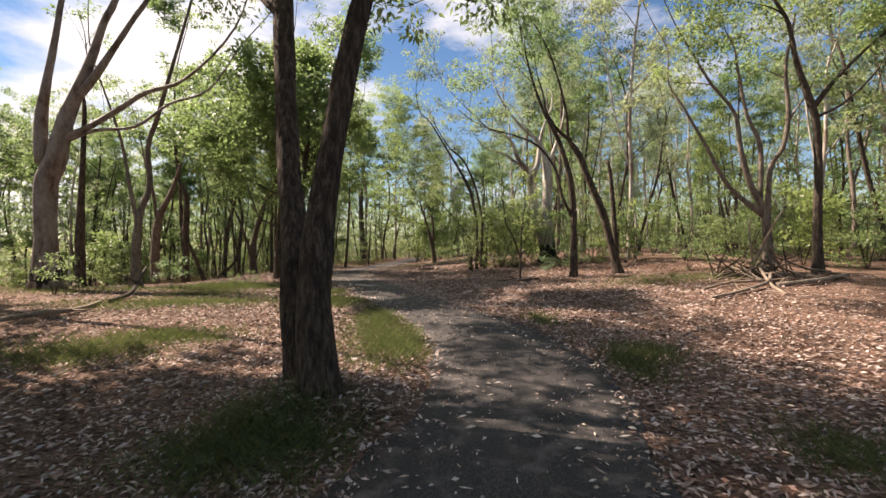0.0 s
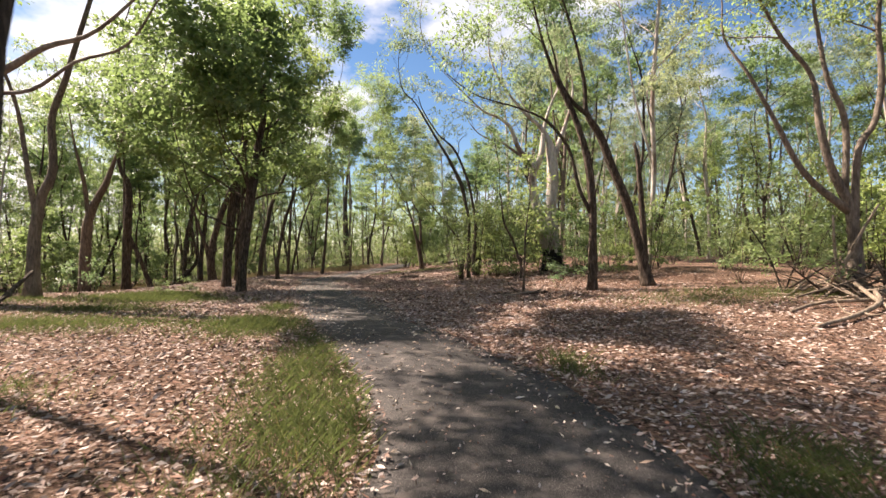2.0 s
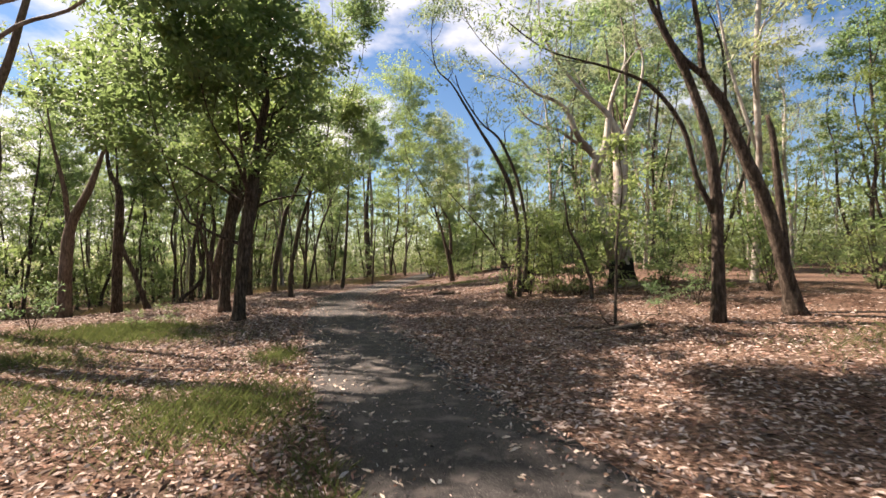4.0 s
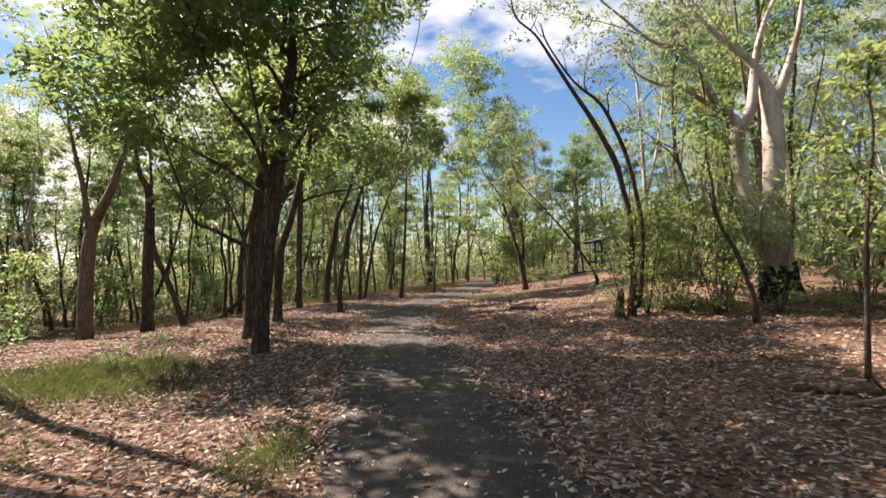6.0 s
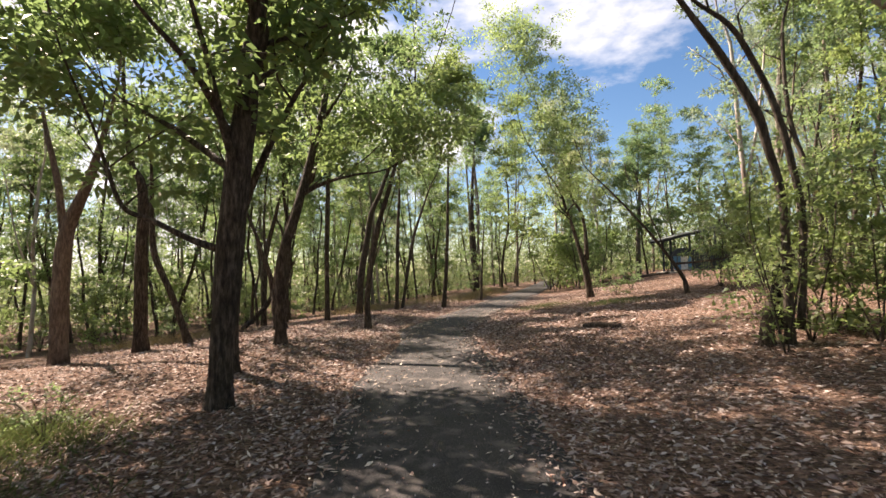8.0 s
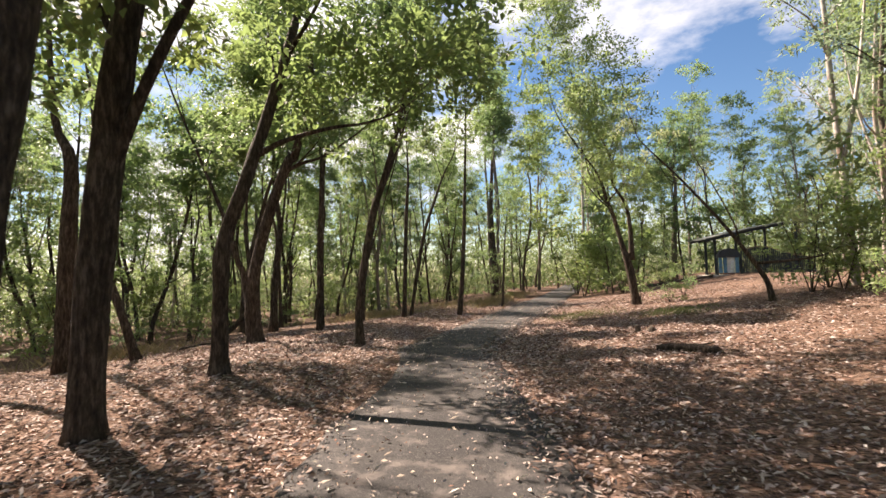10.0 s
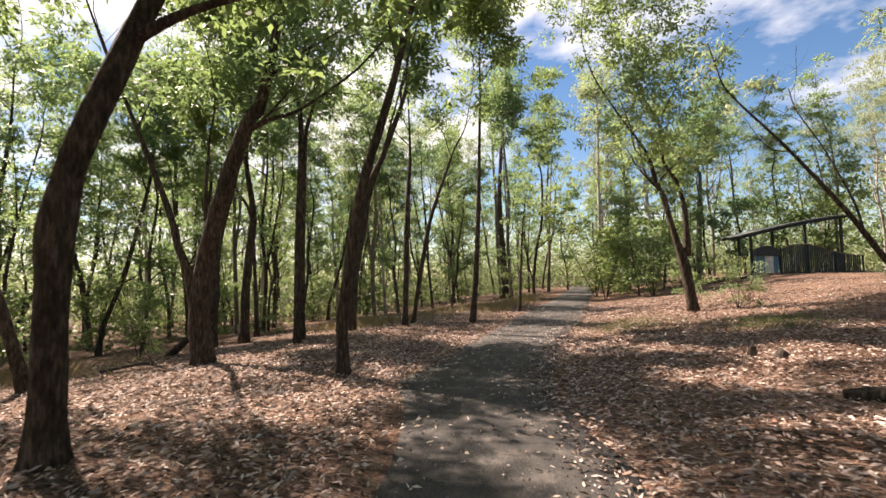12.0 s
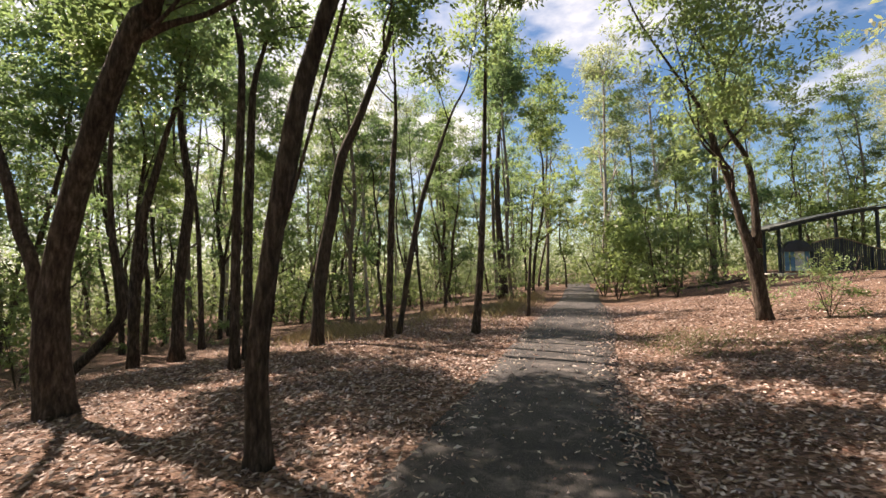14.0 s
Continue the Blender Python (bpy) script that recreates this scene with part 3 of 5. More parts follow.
tree('gum_tree', (4.61, 21.13), [
     [(0.0, 0.0, -0.1, 0.481), (-0.05, -0.01, 1.33, 0.303), (-0.06, -0.01, 2.34, 0.237), (0.0, 0.0, 3.48, 0.238), (-0.07, -0.01, 4.4, 0.193), (-0.21, -0.04, 4.87, 0.125), (-0.53, -0.09, 5.34, 0.091), (-1.13, -0.19, 5.82, 0.069)],
     [(-0.2, -0.04, 0.8, 0.27), (-0.48, -0.08, 1.67, 0.2), (-0.7, -0.11, 2.7, 0.185), (-0.78, -0.12, 3.61, 0.17), (-0.47, -0.08, 4.18, 0.136), (-0.38, -0.06, 4.87, 0.102), (-0.3, -0.05, 5.45, 0.08), (-0.09, -0.02, 6.14, 0.057)],
     [(0.03, 0.01, 4.17, 0.136), (0.29, 0.05, 4.86, 0.114), (0.49, 0.08, 5.43, 0.08), (0.69, 0.12, 6.13, 0.057)],
     [(-0.61, -0.1, 3.67, 0.136), (-0.98, -0.16, 4.08, 0.114), (-1.3, -0.22, 4.43, 0.102), (-1.5, -0.25, 4.9, 0.091), (-1.66, -0.27, 5.25, 0.074), (-2.04, -0.34, 5.54, 0.063), (-2.6, -0.43, 5.73, 0.046)],
     [(-1.04, -0.17, 4.08, 0.068), (-1.53, -0.25, 4.38, 0.057), (-1.96, -0.33, 4.67, 0.046), (-2.41, -0.4, 4.74, 0.034)]],
     11, M_PALE, L_GUM, "massive pale gum with twin trunks and a burnt foot", leaves=7000, leaf=(0.15, 0.045), spread=0.4, reach=2.3, seed=12, start=0.55, side_start=0.5, flare=0.3, sides=20, foot=0.75)
tree('tree', (1.45, 20.70), [
     [(0.0, 0.0, -0.1, 0.085), (0.01, 0.0, 1.13, 0.068), (0.0, 0.0, 2.15, 0.063), (-0.15, -0.02, 2.84, 0.068), (-0.3, -0.05, 3.42, 0.08), (-0.72, -0.12, 4.24, 0.063), (-1.15, -0.19, 4.94, 0.052), (-1.58, -0.26, 5.65, 0.04), (-1.96, -0.32, 6.25, 0.029), (-2.35, -0.39, 6.61, 0.023)],
     [(0.15, 0.02, 0.22, 0.068), (0.26, 0.04, 1.69, 0.057), (0.18, 0.03, 2.49, 0.057), (-0.01, 0.0, 3.41, 0.057), (-0.27, -0.04, 4.11, 0.052), (-0.59, -0.1, 4.7, 0.046), (-1.14, -0.19, 5.18, 0.029), (-1.68, -0.28, 6.01, 0.023)]],
     8, M_BROWN, L_GUM, "twin-stemmed leaning tree with bare twiggy top", leaves=1500, leaf=(0.12, 0.04), spread=0.35, seed=13, start=0.6, side_start=0.5, flare=0.2, reach=1.4)
tree('tree', (3.03, 18.75), [
     [(0.0, 0.0, -0.1, 0.065), (-0.02, 0.0, 0.38, 0.052), (-0.12, -0.02, 0.73, 0.048), (-0.31, -0.05, 1.26, 0.044), (-0.59, -0.1, 1.79, 0.035), (-0.68, -0.11, 2.5, 0.026), (-0.75, -0.12, 2.95, 0.018)]],
     4, M_DARK, L_SHRUB, "thin crooked leaning sapling", leaves=900, leaf=(0.11, 0.05), seed=14, start=0.5, flare=0.15, reach=0.9)
tree('tree', (2.42, 15.15), [
     [(0.0, 0.0, -0.1, 0.035), (0.03, 0.0, 0.88, 0.028), (0.06, 0.01, 1.52, 0.024), (0.17, 0.02, 2.47, 0.016)]],
     3.2, M_BROWN, L_SHRUB, "thin upright leafy sapling", leaves=900, leaf=(0.1, 0.045), seed=15, start=0.25, flare=0.1, reach=0.7, spread=0.18)
tree('tree', (-0.56, 33.67), [
     [(0.0, 0.0, -0.1, 0.156), (-0.18, -0.05, 1.17, 0.157), (-0.43, -0.11, 2.14, 0.097), (-0.68, -0.17, 3.13, 0.073), (-0.89, -0.22, 3.74, 0.073), (-1.1, -0.27, 4.49, 0.049), (-1.83, -0.46, 5.63, 0.031)],
     [(-0.11, -0.03, 1.53, 0.121), (-0.12, -0.03, 2.63, 0.085), (-0.25, -0.06, 3.49, 0.067), (-0.64, -0.16, 4.23, 0.049), (-0.71, -0.18, 5.23, 0.037), (-1.21, -0.3, 6.25, 0.025)]],
     11, M_DARK, L_MID, "dark brown forked tree with airy light green crown", leaves=20000, leaf=(0.135, 0.056), spread=0.6, seed=16, start=0.24, side_start=0.28, reach=2.6, branches=14)
tree('tree', (2.21, 29.76), [
     [(0.0, 0.0, -0.1, 0.1), (-0.07, -0.02, 0.38, 0.08), (-0.3, -0.09, 0.82, 0.066), (-0.76, -0.22, 1.5, 0.054), (-1.22, -0.35, 2.1, 0.045), (-1.72, -0.5, 2.7, 0.036), (-2.2, -0.63, 3.25, 0.028), (-3.0, -0.86, 4.1, 0.018)],
     [(-0.4, -0.11, 0.95, 0.045), (0.4, 0.11, 1.0, 0.036), (1.2, 0.34, 1.1, 0.024)],
     [(-0.7, -0.2, 1.4, 0.03), (-0.85, -0.24, 2.0, 0.024), (-1.3, -0.37, 2.95, 0.016)]],
     4.7, M_DARK, L_GUM, "dark thin leaning tree with bare limbs", leaves=700, leaf=(0.12, 0.045), seed=17, start=0.6, reach=1.4, flare=0.2)
tree('tree', (-5.47, 17.53), [
     [(0.0, 0.0, -0.1, 0.159), (0.04, 0.01, 0.66, 0.145), (0.1, 0.02, 1.53, 0.161), (0.18, 0.04, 2.27, 0.162), (0.27, 0.06, 3.0, 0.162), (0.38, 0.09, 3.9, 0.126), (0.49, 0.11, 4.66, 0.112), (0.57, 0.13, 5.11, 0.097)],
     [(0.0, 0.0, 1.79, 0.051), (-0.32, -0.07, 1.91, 0.04), (-0.75, -0.17, 2.14, 0.037), (-1.07, -0.25, 2.3, 0.029), (-1.25, -0.29, 2.75, 0.026), (-1.43, -0.33, 3.28, 0.018)],
     [(0.15, 0.03, 2.7, 0.05), (-0.8, 0.3, 3.3, 0.04), (-1.8, 0.8, 3.8, 0.03), (-2.8, 1.3, 4.3, 0.02)],
     [(0.2, 0.04, 3.0, 0.05), (0.2, -0.6, 3.6, 0.04), (0.1, -1.2, 4.0, 0.02)]],
     7.2, M_DARK, L_BROAD, "dark rough-barked tree with a dense broad-leaved crown", leaves=25000, leaf=(0.165, 0.088), spread=0.45, seed=18, start=0.3, side_start=0.3, reach=2.35, branches=20, sides=18)
tree('tree', (-6.55, 19.09), [
     [(0.0, 0.0, -0.1, 0.175), (0.02, 0.01, 0.95, 0.156), (0.11, 0.03, 2.04, 0.165), (0.18, 0.05, 2.87, 0.152), (0.34, 0.09, 3.92, 0.132), (0.48, 0.13, 4.85, 0.112)],
     [(0.18, 0.05, 2.25, 0.062), (0.41, 0.11, 2.94, 0.062), (0.71, 0.2, 3.63, 0.056), (1.05, 0.29, 4.26, 0.042)]],
     8.2, M_DARK, L_BROAD, "dark straight tree with a dense broad-leaved crown", leaves=7500, leaf=(0.17, 0.082), spread=0.4, seed=19, start=0.3, side_start=0.25, reach=2.0, branches=11, sides=16)
tree('tree', (-7.12, 21.36), [
     [(0.0, 0.0, -0.1, 0.148), (0.01, 0.0, 0.63, 0.119), (0.02, 0.0, 1.21, 0.12), (0.04, 0.01, 1.59, 0.129), (0.11, 0.03, 1.99, 0.108), (0.25, 0.11, 2.43, 0.103), (0.31, 0.3, 3.0, 0.1), (0.36, 0.48, 3.5, 0.096), (0.43, 0.7, 4.2, 0.088), (0.5, 0.95, 5.0, 0.08)],
     [(0.31, 0.3, 3.0, 0.06), (0.7, 0.4, 3.2, 0.044), (1.1, 0.5, 3.32, 0.036), (1.5, 0.6, 3.4, 0.028), (1.86, 0.7, 3.44, 0.02)]],
     10.5, M_DARK, L_BROAD, "dark tree leaning over the verge with a broad-leaved crown", leaves=8500, leaf=(0.15, 0.07), spread=0.6, seed=20, start=0.5, side_start=0.7, reach=2.4, branches=9, sides=18)
tree('tree', (-6.84, 25.12), [
     [(0.0, 0.0, -0.1, 0.105), (-0.02, 0.0, 0.74, 0.094), (0.08, 0.02, 1.56, 0.083), (0.19, 0.05, 2.18, 0.088), (0.29, 0.07, 2.69, 0.085), (0.39, 0.1, 3.07, 0.076), (0.56, 0.14, 3.6, 0.07), (0.74, 0.18, 4.2, 0.062), (0.98, 0.24, 5.2, 0.052)],
     [(0.08, 0.02, 1.1, 0.029), (0.1, 0.03, 1.64, 0.029), (0.18, 0.05, 1.78, 0.017)]],
     11, M_DARK, L_MID, "dark curved tree beside the path with broken side stub", leaves=6000, leaf=(0.16, 0.07), spread=0.4, seed=21, start=0.55, side_start=0.9, reach=2.3, sides=16)
tree('tree', (-10.28, 26.34), [
     [(0.0, 0.0, -0.1, 0.224), (-0.1, -0.03, 0.89, 0.213), (-0.03, -0.01, 1.85, 0.163), (0.17, 0.04, 2.7, 0.157), (0.41, 0.1, 3.5, 0.152), (0.63, 0.16, 4.17, 0.153), (0.84, 0.21, 4.64, 0.133), (1.0, 0.25, 4.85, 0.12)],
     [(0.69, 0.17, 4.3, 0.066), (1.17, 0.29, 4.53, 0.047), (1.81, 0.45, 4.76, 0.033)],
     [(-0.16, -0.04, 0.63, 0.097), (-0.31, -0.08, 1.66, 0.091), (-0.51, -0.13, 2.19, 0.078), (-0.69, -0.17, 2.85, 0.066)]],
     13, M_DARK, L_BROAD, "large dark brown tree leaning in the wood", leaves=10500, leaf=(0.15, 0.068), spread=0.45, seed=22, start=0.4, reach=2.7, sides=16)
tree('tree', (-13.63, 28.77), [
     [(0.0, 0.0, -0.1, 0.091), (1.21, 0.3, 1.22, 0.102), (1.04, 0.26, 2.55, 0.072), (0.96, 0.24, 3.89, 0.052), (1.04, 0.26, 5.47, 0.031)]],
     9.5, M_DARK, L_BROAD, "thin dark crooked tree on the slope", leaves=8000, leaf=(0.15, 0.07), seed=23)
tree('tree', (-13.85, 30.67), [
     [(0.0, 0.0, -0.1, 0.123), (0.03, 0.01, 1.84, 0.136), (0.14, 0.03, 3.09, 0.112), (0.48, 0.12, 4.47, 0.088), (0.71, 0.18, 5.35, 0.063)]],
     9, M_DARK, L_BROAD, "dark crooked tree on the slope", leaves=6000, leaf=(0.16, 0.07), seed=24, reach=2.5)
tree('tree', (-13.26, 31.26), [
     [(0.0, 0.0, -0.1, 0.167), (0.06, 0.01, 1.76, 0.142), (0.19, 0.05, 3.06, 0.13), (0.25, 0.06, 3.97, 0.104), (0.04, 0.01, 5.43, 0.079), (0.03, 0.01, 7.04, 0.053)]],
     10, M_DARK, L_MID, "dark tree on the slope with high crown", leaves=6000, leaf=(0.16, 0.07), seed=25)
tree('tree', (-14.34, 33.32), [
     [(0.0, 0.0, -0.1, 0.1), (-0.06, -0.02, 1.85, 0.078), (-0.23, -0.06, 4.2, 0.063)]],
     8, M_DARK, L_MID, "thin dark tree on the slope", leaves=2500, leaf=(0.16, 0.07), seed=26)
tree('tree', (-10.81, 30.43), [
     [(0.0, 0.0, -0.1, 0.112), (0.01, 0.0, 2.64, 0.102), (0.06, 0.01, 4.36, 0.092), (0.11, 0.03, 5.53, 0.069)]],
     9, M_DARK, L_BROAD, "dark straight tree in the wood", leaves=3500, leaf=(0.16, 0.07), seed=27)
tree('tree', (-10.04, 31.79), [
     [(0.0, 0.0, -0.1, 0.15), (0.11, 0.03, 1.65, 0.164), (0.37, 0.09, 3.04, 0.152), (0.56, 0.14, 4.19, 0.128), (1.0, 0.25, 5.22, 0.103), (1.64, 0.41, 7.05, 0.065)]],
     10.5, M_BROWN, L_BROAD, "brown leaning tree at the edge of the wood", leaves=6500, leaf=(0.17, 0.075), seed=28, start=0.45)
tree('tree', (-8.59, 32.42), [
     [(0.0, 0.0, -0.1, 0.096), (0.05, 0.01, 1.5, 0.09), (0.14, 0.03, 3.84, 0.078), (0.21, 0.05, 4.9, 0.052)]],
     8.5, M_DARK, L_BROAD, "thin dark tree beside the path", leaves=3500, leaf=(0.15, 0.065), seed=29)
tree('tree', (-8.56, 33.02), [
     [(0.0, 0.0, -0.1, 0.074), (0.28, 0.07, 1.63, 0.082), (0.57, 0.14, 3.13, 0.068), (0.98, 0.25, 4.37, 0.055), (1.33, 0.33, 5.34, 0.035)]],
     8.5, M_BROWN, L_MID, "thin leaning brown tree beside the path", leaves=3000, leaf=(0.15, 0.065), seed=30)
tree('tree', (-6.76, 33.35), [
     [(0.0, 0.0, -0.1, 0.114), (0.14, 0.04, 1.46, 0.094), (0.24, 0.06, 3.22, 0.081), (0.32, 0.08, 5.28, 0.055), (0.39, 0.1, 7.38, 0.034)]],
     9.5, M_DARK, L_BROAD, "dark straight tree beside the path", leaves=6500, leaf=(0.17, 0.075), seed=31, reach=2.5)
tree('tree', (-7.94, 49.04), [
     [(0.0, 0.0, -0.1, 0.315), (-0.18, -0.05, 3.07, 0.222), (-0.27, -0.07, 6.26, 0.159), (-0.03, -0.01, 10.46, 0.096)]],
     12, M_DARK, L_BROAD, "dark tree where the path bends away", leaves=4500, leaf=(0.2, 0.085), seed=32, spread=0.4)
tree('tree', (-5.84, 37.81), [
     [(0.0, 0.0, -0.1, 0.073), (0.09, 0.02, 1.63, 0.055), (0.2, 0.05, 3.28, 0.037)]],
     4.2, M_BROWN, L_SHRUB, "thin leafy sapling at the verge", leaves=500, leaf=(0.11, 0.05), seed=33, start=0.3, flare=0.1, reach=0.7)
tree('gum_tree', (1.79, 54.77), [
     [(0.0, 0.0, -0.1, 0.229), (-0.34, -0.08, 2.94, 0.177), (-0.71, -0.18, 6.88, 0.107), (-0.91, -0.23, 10.87, 0.072)]],
     11, M_PALE, L_GUM, "pale slender gum behind the clearing", leaves=4000, leaf=(0.2, 0.065), spread=0.5, seed=34, branches=12, reach=2.8)
tree('gum_tree', (-2.04, 53.91), [
     [(0.0, 0.0, -0.1, 0.159), (0.0, 0.0, 4.93, 0.125), (0.05, 0.01, 8.53, 0.09), (0.12, 0.03, 13.28, 0.072)]],
     14, M_PALE, L_GUM, "pale thin gum where the path ends", leaves=4500, leaf=(0.22, 0.07), spread=0.5, seed=35, branches=14, reach=2.8, start=0.3)
tree('tree', (4.45, 55.80), [
     [(0.0, 0.0, -0.1, 0.25), (0.14, 0.03, 3.3, 0.215), (0.39, 0.1, 6.92, 0.144)]],
     10, M_GREY, L_MID, "grey trunk in dark foliage behind the clearing", leaves=4500, leaf=(0.2, 0.08), spread=0.5, seed=36, branches=12, reach=2.6, start=0.2)
tree('tree', (-12.74, 21.35), [
     [(0.0, 0.0, -0.1, 0.216), (0.03, 0.01, 1.76, 0.203), (0.16, 0.04, 2.98, 0.177), (0.62, 0.14, 4.07, 0.123), (0.88, 0.2, 4.89, 0.082), (1.08, 0.25, 5.58, 0.055)],
     [(0.09, 0.02, 2.85, 0.095), (-0.05, -0.01, 4.08, 0.082), (-0.33, -0.08, 5.34, 0.055)]],
     9, M_RED, L_BROAD, "reddish pale-barked forked tree in the wood", leaves=2500, leaf=(0.15, 0.065), seed=37, start=0.5)
# crown raised above the view so its shade falls across the path
tree('tree', (-12.33, 23.14), [
     [(0.0, 0.0, -0.1, 0.2), (0.0, 0.0, 2.05, 0.186), (0.04, 0.01, 4.23, 0.141), (-0.31, -0.07, 5.19, 0.078)]],
     16, M_DARK, L_BROAD, "dark thick tree in the wood", leaves=7000, leaf=(0.18, 0.08), seed=38, start=0.66, reach=3.4, branches=9)
tree('tree', (-12.16, 24.64), [
     [(0.0, 0.0, -0.1, 0.12), (-0.5, -0.11, 1.36, 0.103), (-1.0, -0.23, 2.57, 0.103), (-1.08, -0.25, 3.79, 0.078)]],
     9, M_DARK, L_BROAD, "dark leaning tree in the wood", leaves=1500, leaf=(0.18, 0.08), seed=39, start=0.55)
tree('tree', (-10.17, 29.20), [
     [(0.0, 0.0, -0.1, 0.096), (0.02, 0.01, 2.41, 0.087), (0.1, 0.03, 5.34, 0.068)]],
     10, M_DARK, L_MID, "thin dark straight tree in the wood", leaves=6000, leaf=(0.18, 0.08), seed=40)

# ---------------------------------------------------------------- woodland behind them
rng = np.random.default_rng(11)


def wild_tree(i, bark_mat, leaf_mat, label, lean, top, leaves, leaf, spread, reach, start, branches):
    h1, a = top * 0.4, rng.uniform(0, 6.28)
    r = 0.035 + top * 0.0055
    stem = [(0, 0, -0.25, r * 1.25), (lean * 0.1, 0.05, 0.9, r), (lean * 0.5, 0.1, h1 * 0.6, r * 0.9),
            (lean * 0.9, -0.1, h1, r * 0.8), (lean * 1.2, 0.1, top * 0.62, r * 0.6)]
    stems = [stem]
    if i % 2 == 0:
        stems.append([(lean * 0.5, 0.1, h1 * 0.6, r * 0.6), (lean * 0.5 + 0.6 * math.cos(a), 0.6 * math.sin(a), h1 * 1.05, r * 0.5),
                      (lean * 0.6 + 1.0 * math.cos(a), 1.0 * math.sin(a), top * 0.6, r * 0.35)])
    return tree("woodland_tree", (0, 0), stems, top, bark_mat, leaf_mat, label, leaves, leaf, spread, reach, branches, start,
                0.3, 0.4, 200 + i, "woodland trees", sides=7)


WILD = [
    wild_tree(0, M_DARK, L_MID, "slender dark-barked woodland tree with leafy green crown", 0.5, 12.0, 4600, (0.18, 0.088), 0.48, 2.3, 0.22, 11),
    wild_tree(1, M_BROWN, L_BROAD, "brown-barked woodland tree with dense broad green leaves", -0.7, 10.5, 4600, (0.185, 0.092), 0.48, 2.4, 0.2, 11),
    wild_tree(2, M_PALE, L_GUM, "pale-barked gum tree with thin olive crown", 0.3, 14.0, 4000, (0.2, 0.066), 0.55, 2.8, 0.28, 12),
    wild_tree(3, M_DARK, L_BROAD, "thin dark woodland tree with a crooked trunk", 1.1, 9.5, 4200, (0.18, 0.088), 0.46, 2.1, 0.22, 10),
    wild_tree(4, M_GREY, L_MID, "straight grey woodland tree with a narrow leafy crown", -0.2, 13.0, 4600, (0.185, 0.082), 0.5, 2.2, 0.2, 12),
    wild_tree(7, M_DARK, L_BROAD, "very slender dark pole-like young tree", 0.4, 8.0, 1300, (0.16, 0.075), 0.4, 1.3, 0.4, 6),
    wild_tree(5, M_BROWN, L_GUM, "leaning brown gum tree with sparse drooping leaves", -1.2, 12.5, 3600, (0.2, 0.066), 0.55, 2.6, 0.26, 10),
]


def wild_shrub(i, leaf_mat, label, tall, leaves, leaf):
    stems = []
    for k in range(4):
        a = k * 1.6 + rng.uniform(0, 1)
        s = rng.uniform(0.15, 0.4) * tall
        stems.append([(0, 0, -0.08, 0.016), (s * 0.5 * math.cos(a), s * 0.5 * math.sin(a), tall * 0.4, 0.012), (s * math.cos(a), s * math.sin(a), tall * 0.8, 0.007)])
    return tree("shrub", (0, 0), stems, tall, M_BROWN, leaf_mat, label, leaves, leaf, 0.20, tall * 0.5, 5, 0.04, 0.2, 0.0, 300 + i,
                "understorey shrubs", sides=4, category="shrub", lift=0.15, side_start=0.06)


SHRUBS = [wild_shrub(0, L_SHRUB, "leafy bright green understorey shrub", 1.5, 1150, (0.095, 0.047)),
          wild_shrub(1, L_MID, "low green understorey shrub with small leaves", 0.8, 560, (0.085, 0.045)),
          wild_shrub(2, L_SHRUB, "tall straggly green sapling shrub", 2.4, 1200, (0.10, 0.05)),
          wild_shrub(3, L_BROAD, "dark broad-leaved understorey shrub", 1.9, 1100, (0.14, 0.07))]

taken = [tuple(h) for h in HERO_FEET]


def clear_of(x, y, gap):
    return all((x - a) ** 2 + (y - b) ** 2 > gap * gap for a, b in taken)


def tree_allowed(x, y):
    d = x - path_x(y)
    if y > 64:
        return True
    if -3.2 < d < 3.4:
        return False
    if d < 0:                                   # the wooded side begins behind the verge
        if 8 < y < 28 and d > -16.5 + 2.0 * math.sin(y):      # sun falls in over the open verge here
            return False
        return d < -(5.3 + 1.8 * math.sin(y * 0.4))
    if y < 11.5:
        return d > 8.8
    if y < 24:
        return d > 7.0
    if y < 56:                                  # the clearing that opens towards the shelter
        return x > (y - 18.9) * 0.52 - 1.6
    return d > 4.0


def scatter(kinds, count, region, gap, allowed, size, weights=None):
    made, tries = 0, 0
    while made < count and tries < count * 40:
        tries += 1
        x, y = rng.uniform(region[0], region[1]), rng.uniform(region[2], region[3])
        if not allowed(x, y) or not clear_of(x, y, gap):
            continue
        k = kinds[rng.choice(len(kinds), p=weights)]
        s = rng.uniform(*size)
        copy_thing(k, pose(x, y, ground_z(x, y), 0, 0, rng.uniform(0, 360)) @ Matrix.Diagonal((s, s, s * rng.uniform(0.9, 1.12), 1)))
        taken.append((x, y))
        made += 1


scatter(WILD, 90, (-31, -4, 8, 66), 1.7, tree_allowed, (0.75, 1.15), [0.25, 0.22, 0.1, 0.22, 0.14, 0.0, 0.07])
scatter(WILD, 72, (4, 30, 9, 58), 1.8, tree_allowed, (0.65, 1.1), [0.10, 0.06, 0.32, 0.06, 0.18, 0.0, 0.28])
# tall trees left of the view, added so their crowns shade the path
tall = tree("woodland_tree", (-10.9, 10.6), [[(0, 0, -0.25, 0.17), (0.1, 0, 1, 0.14), (0.3, 0.1, 5, 0.12), (0.2, 0.3, 9, 0.1)]], 16.5, M_BROWN, L_BROAD,
            "unseen tall brown tree with a high dense crown, added for shade", 10000, (0.19, 0.09), 0.55, 3.4, 15, 0.6, seed=77, group="woodland trees", sides=8)
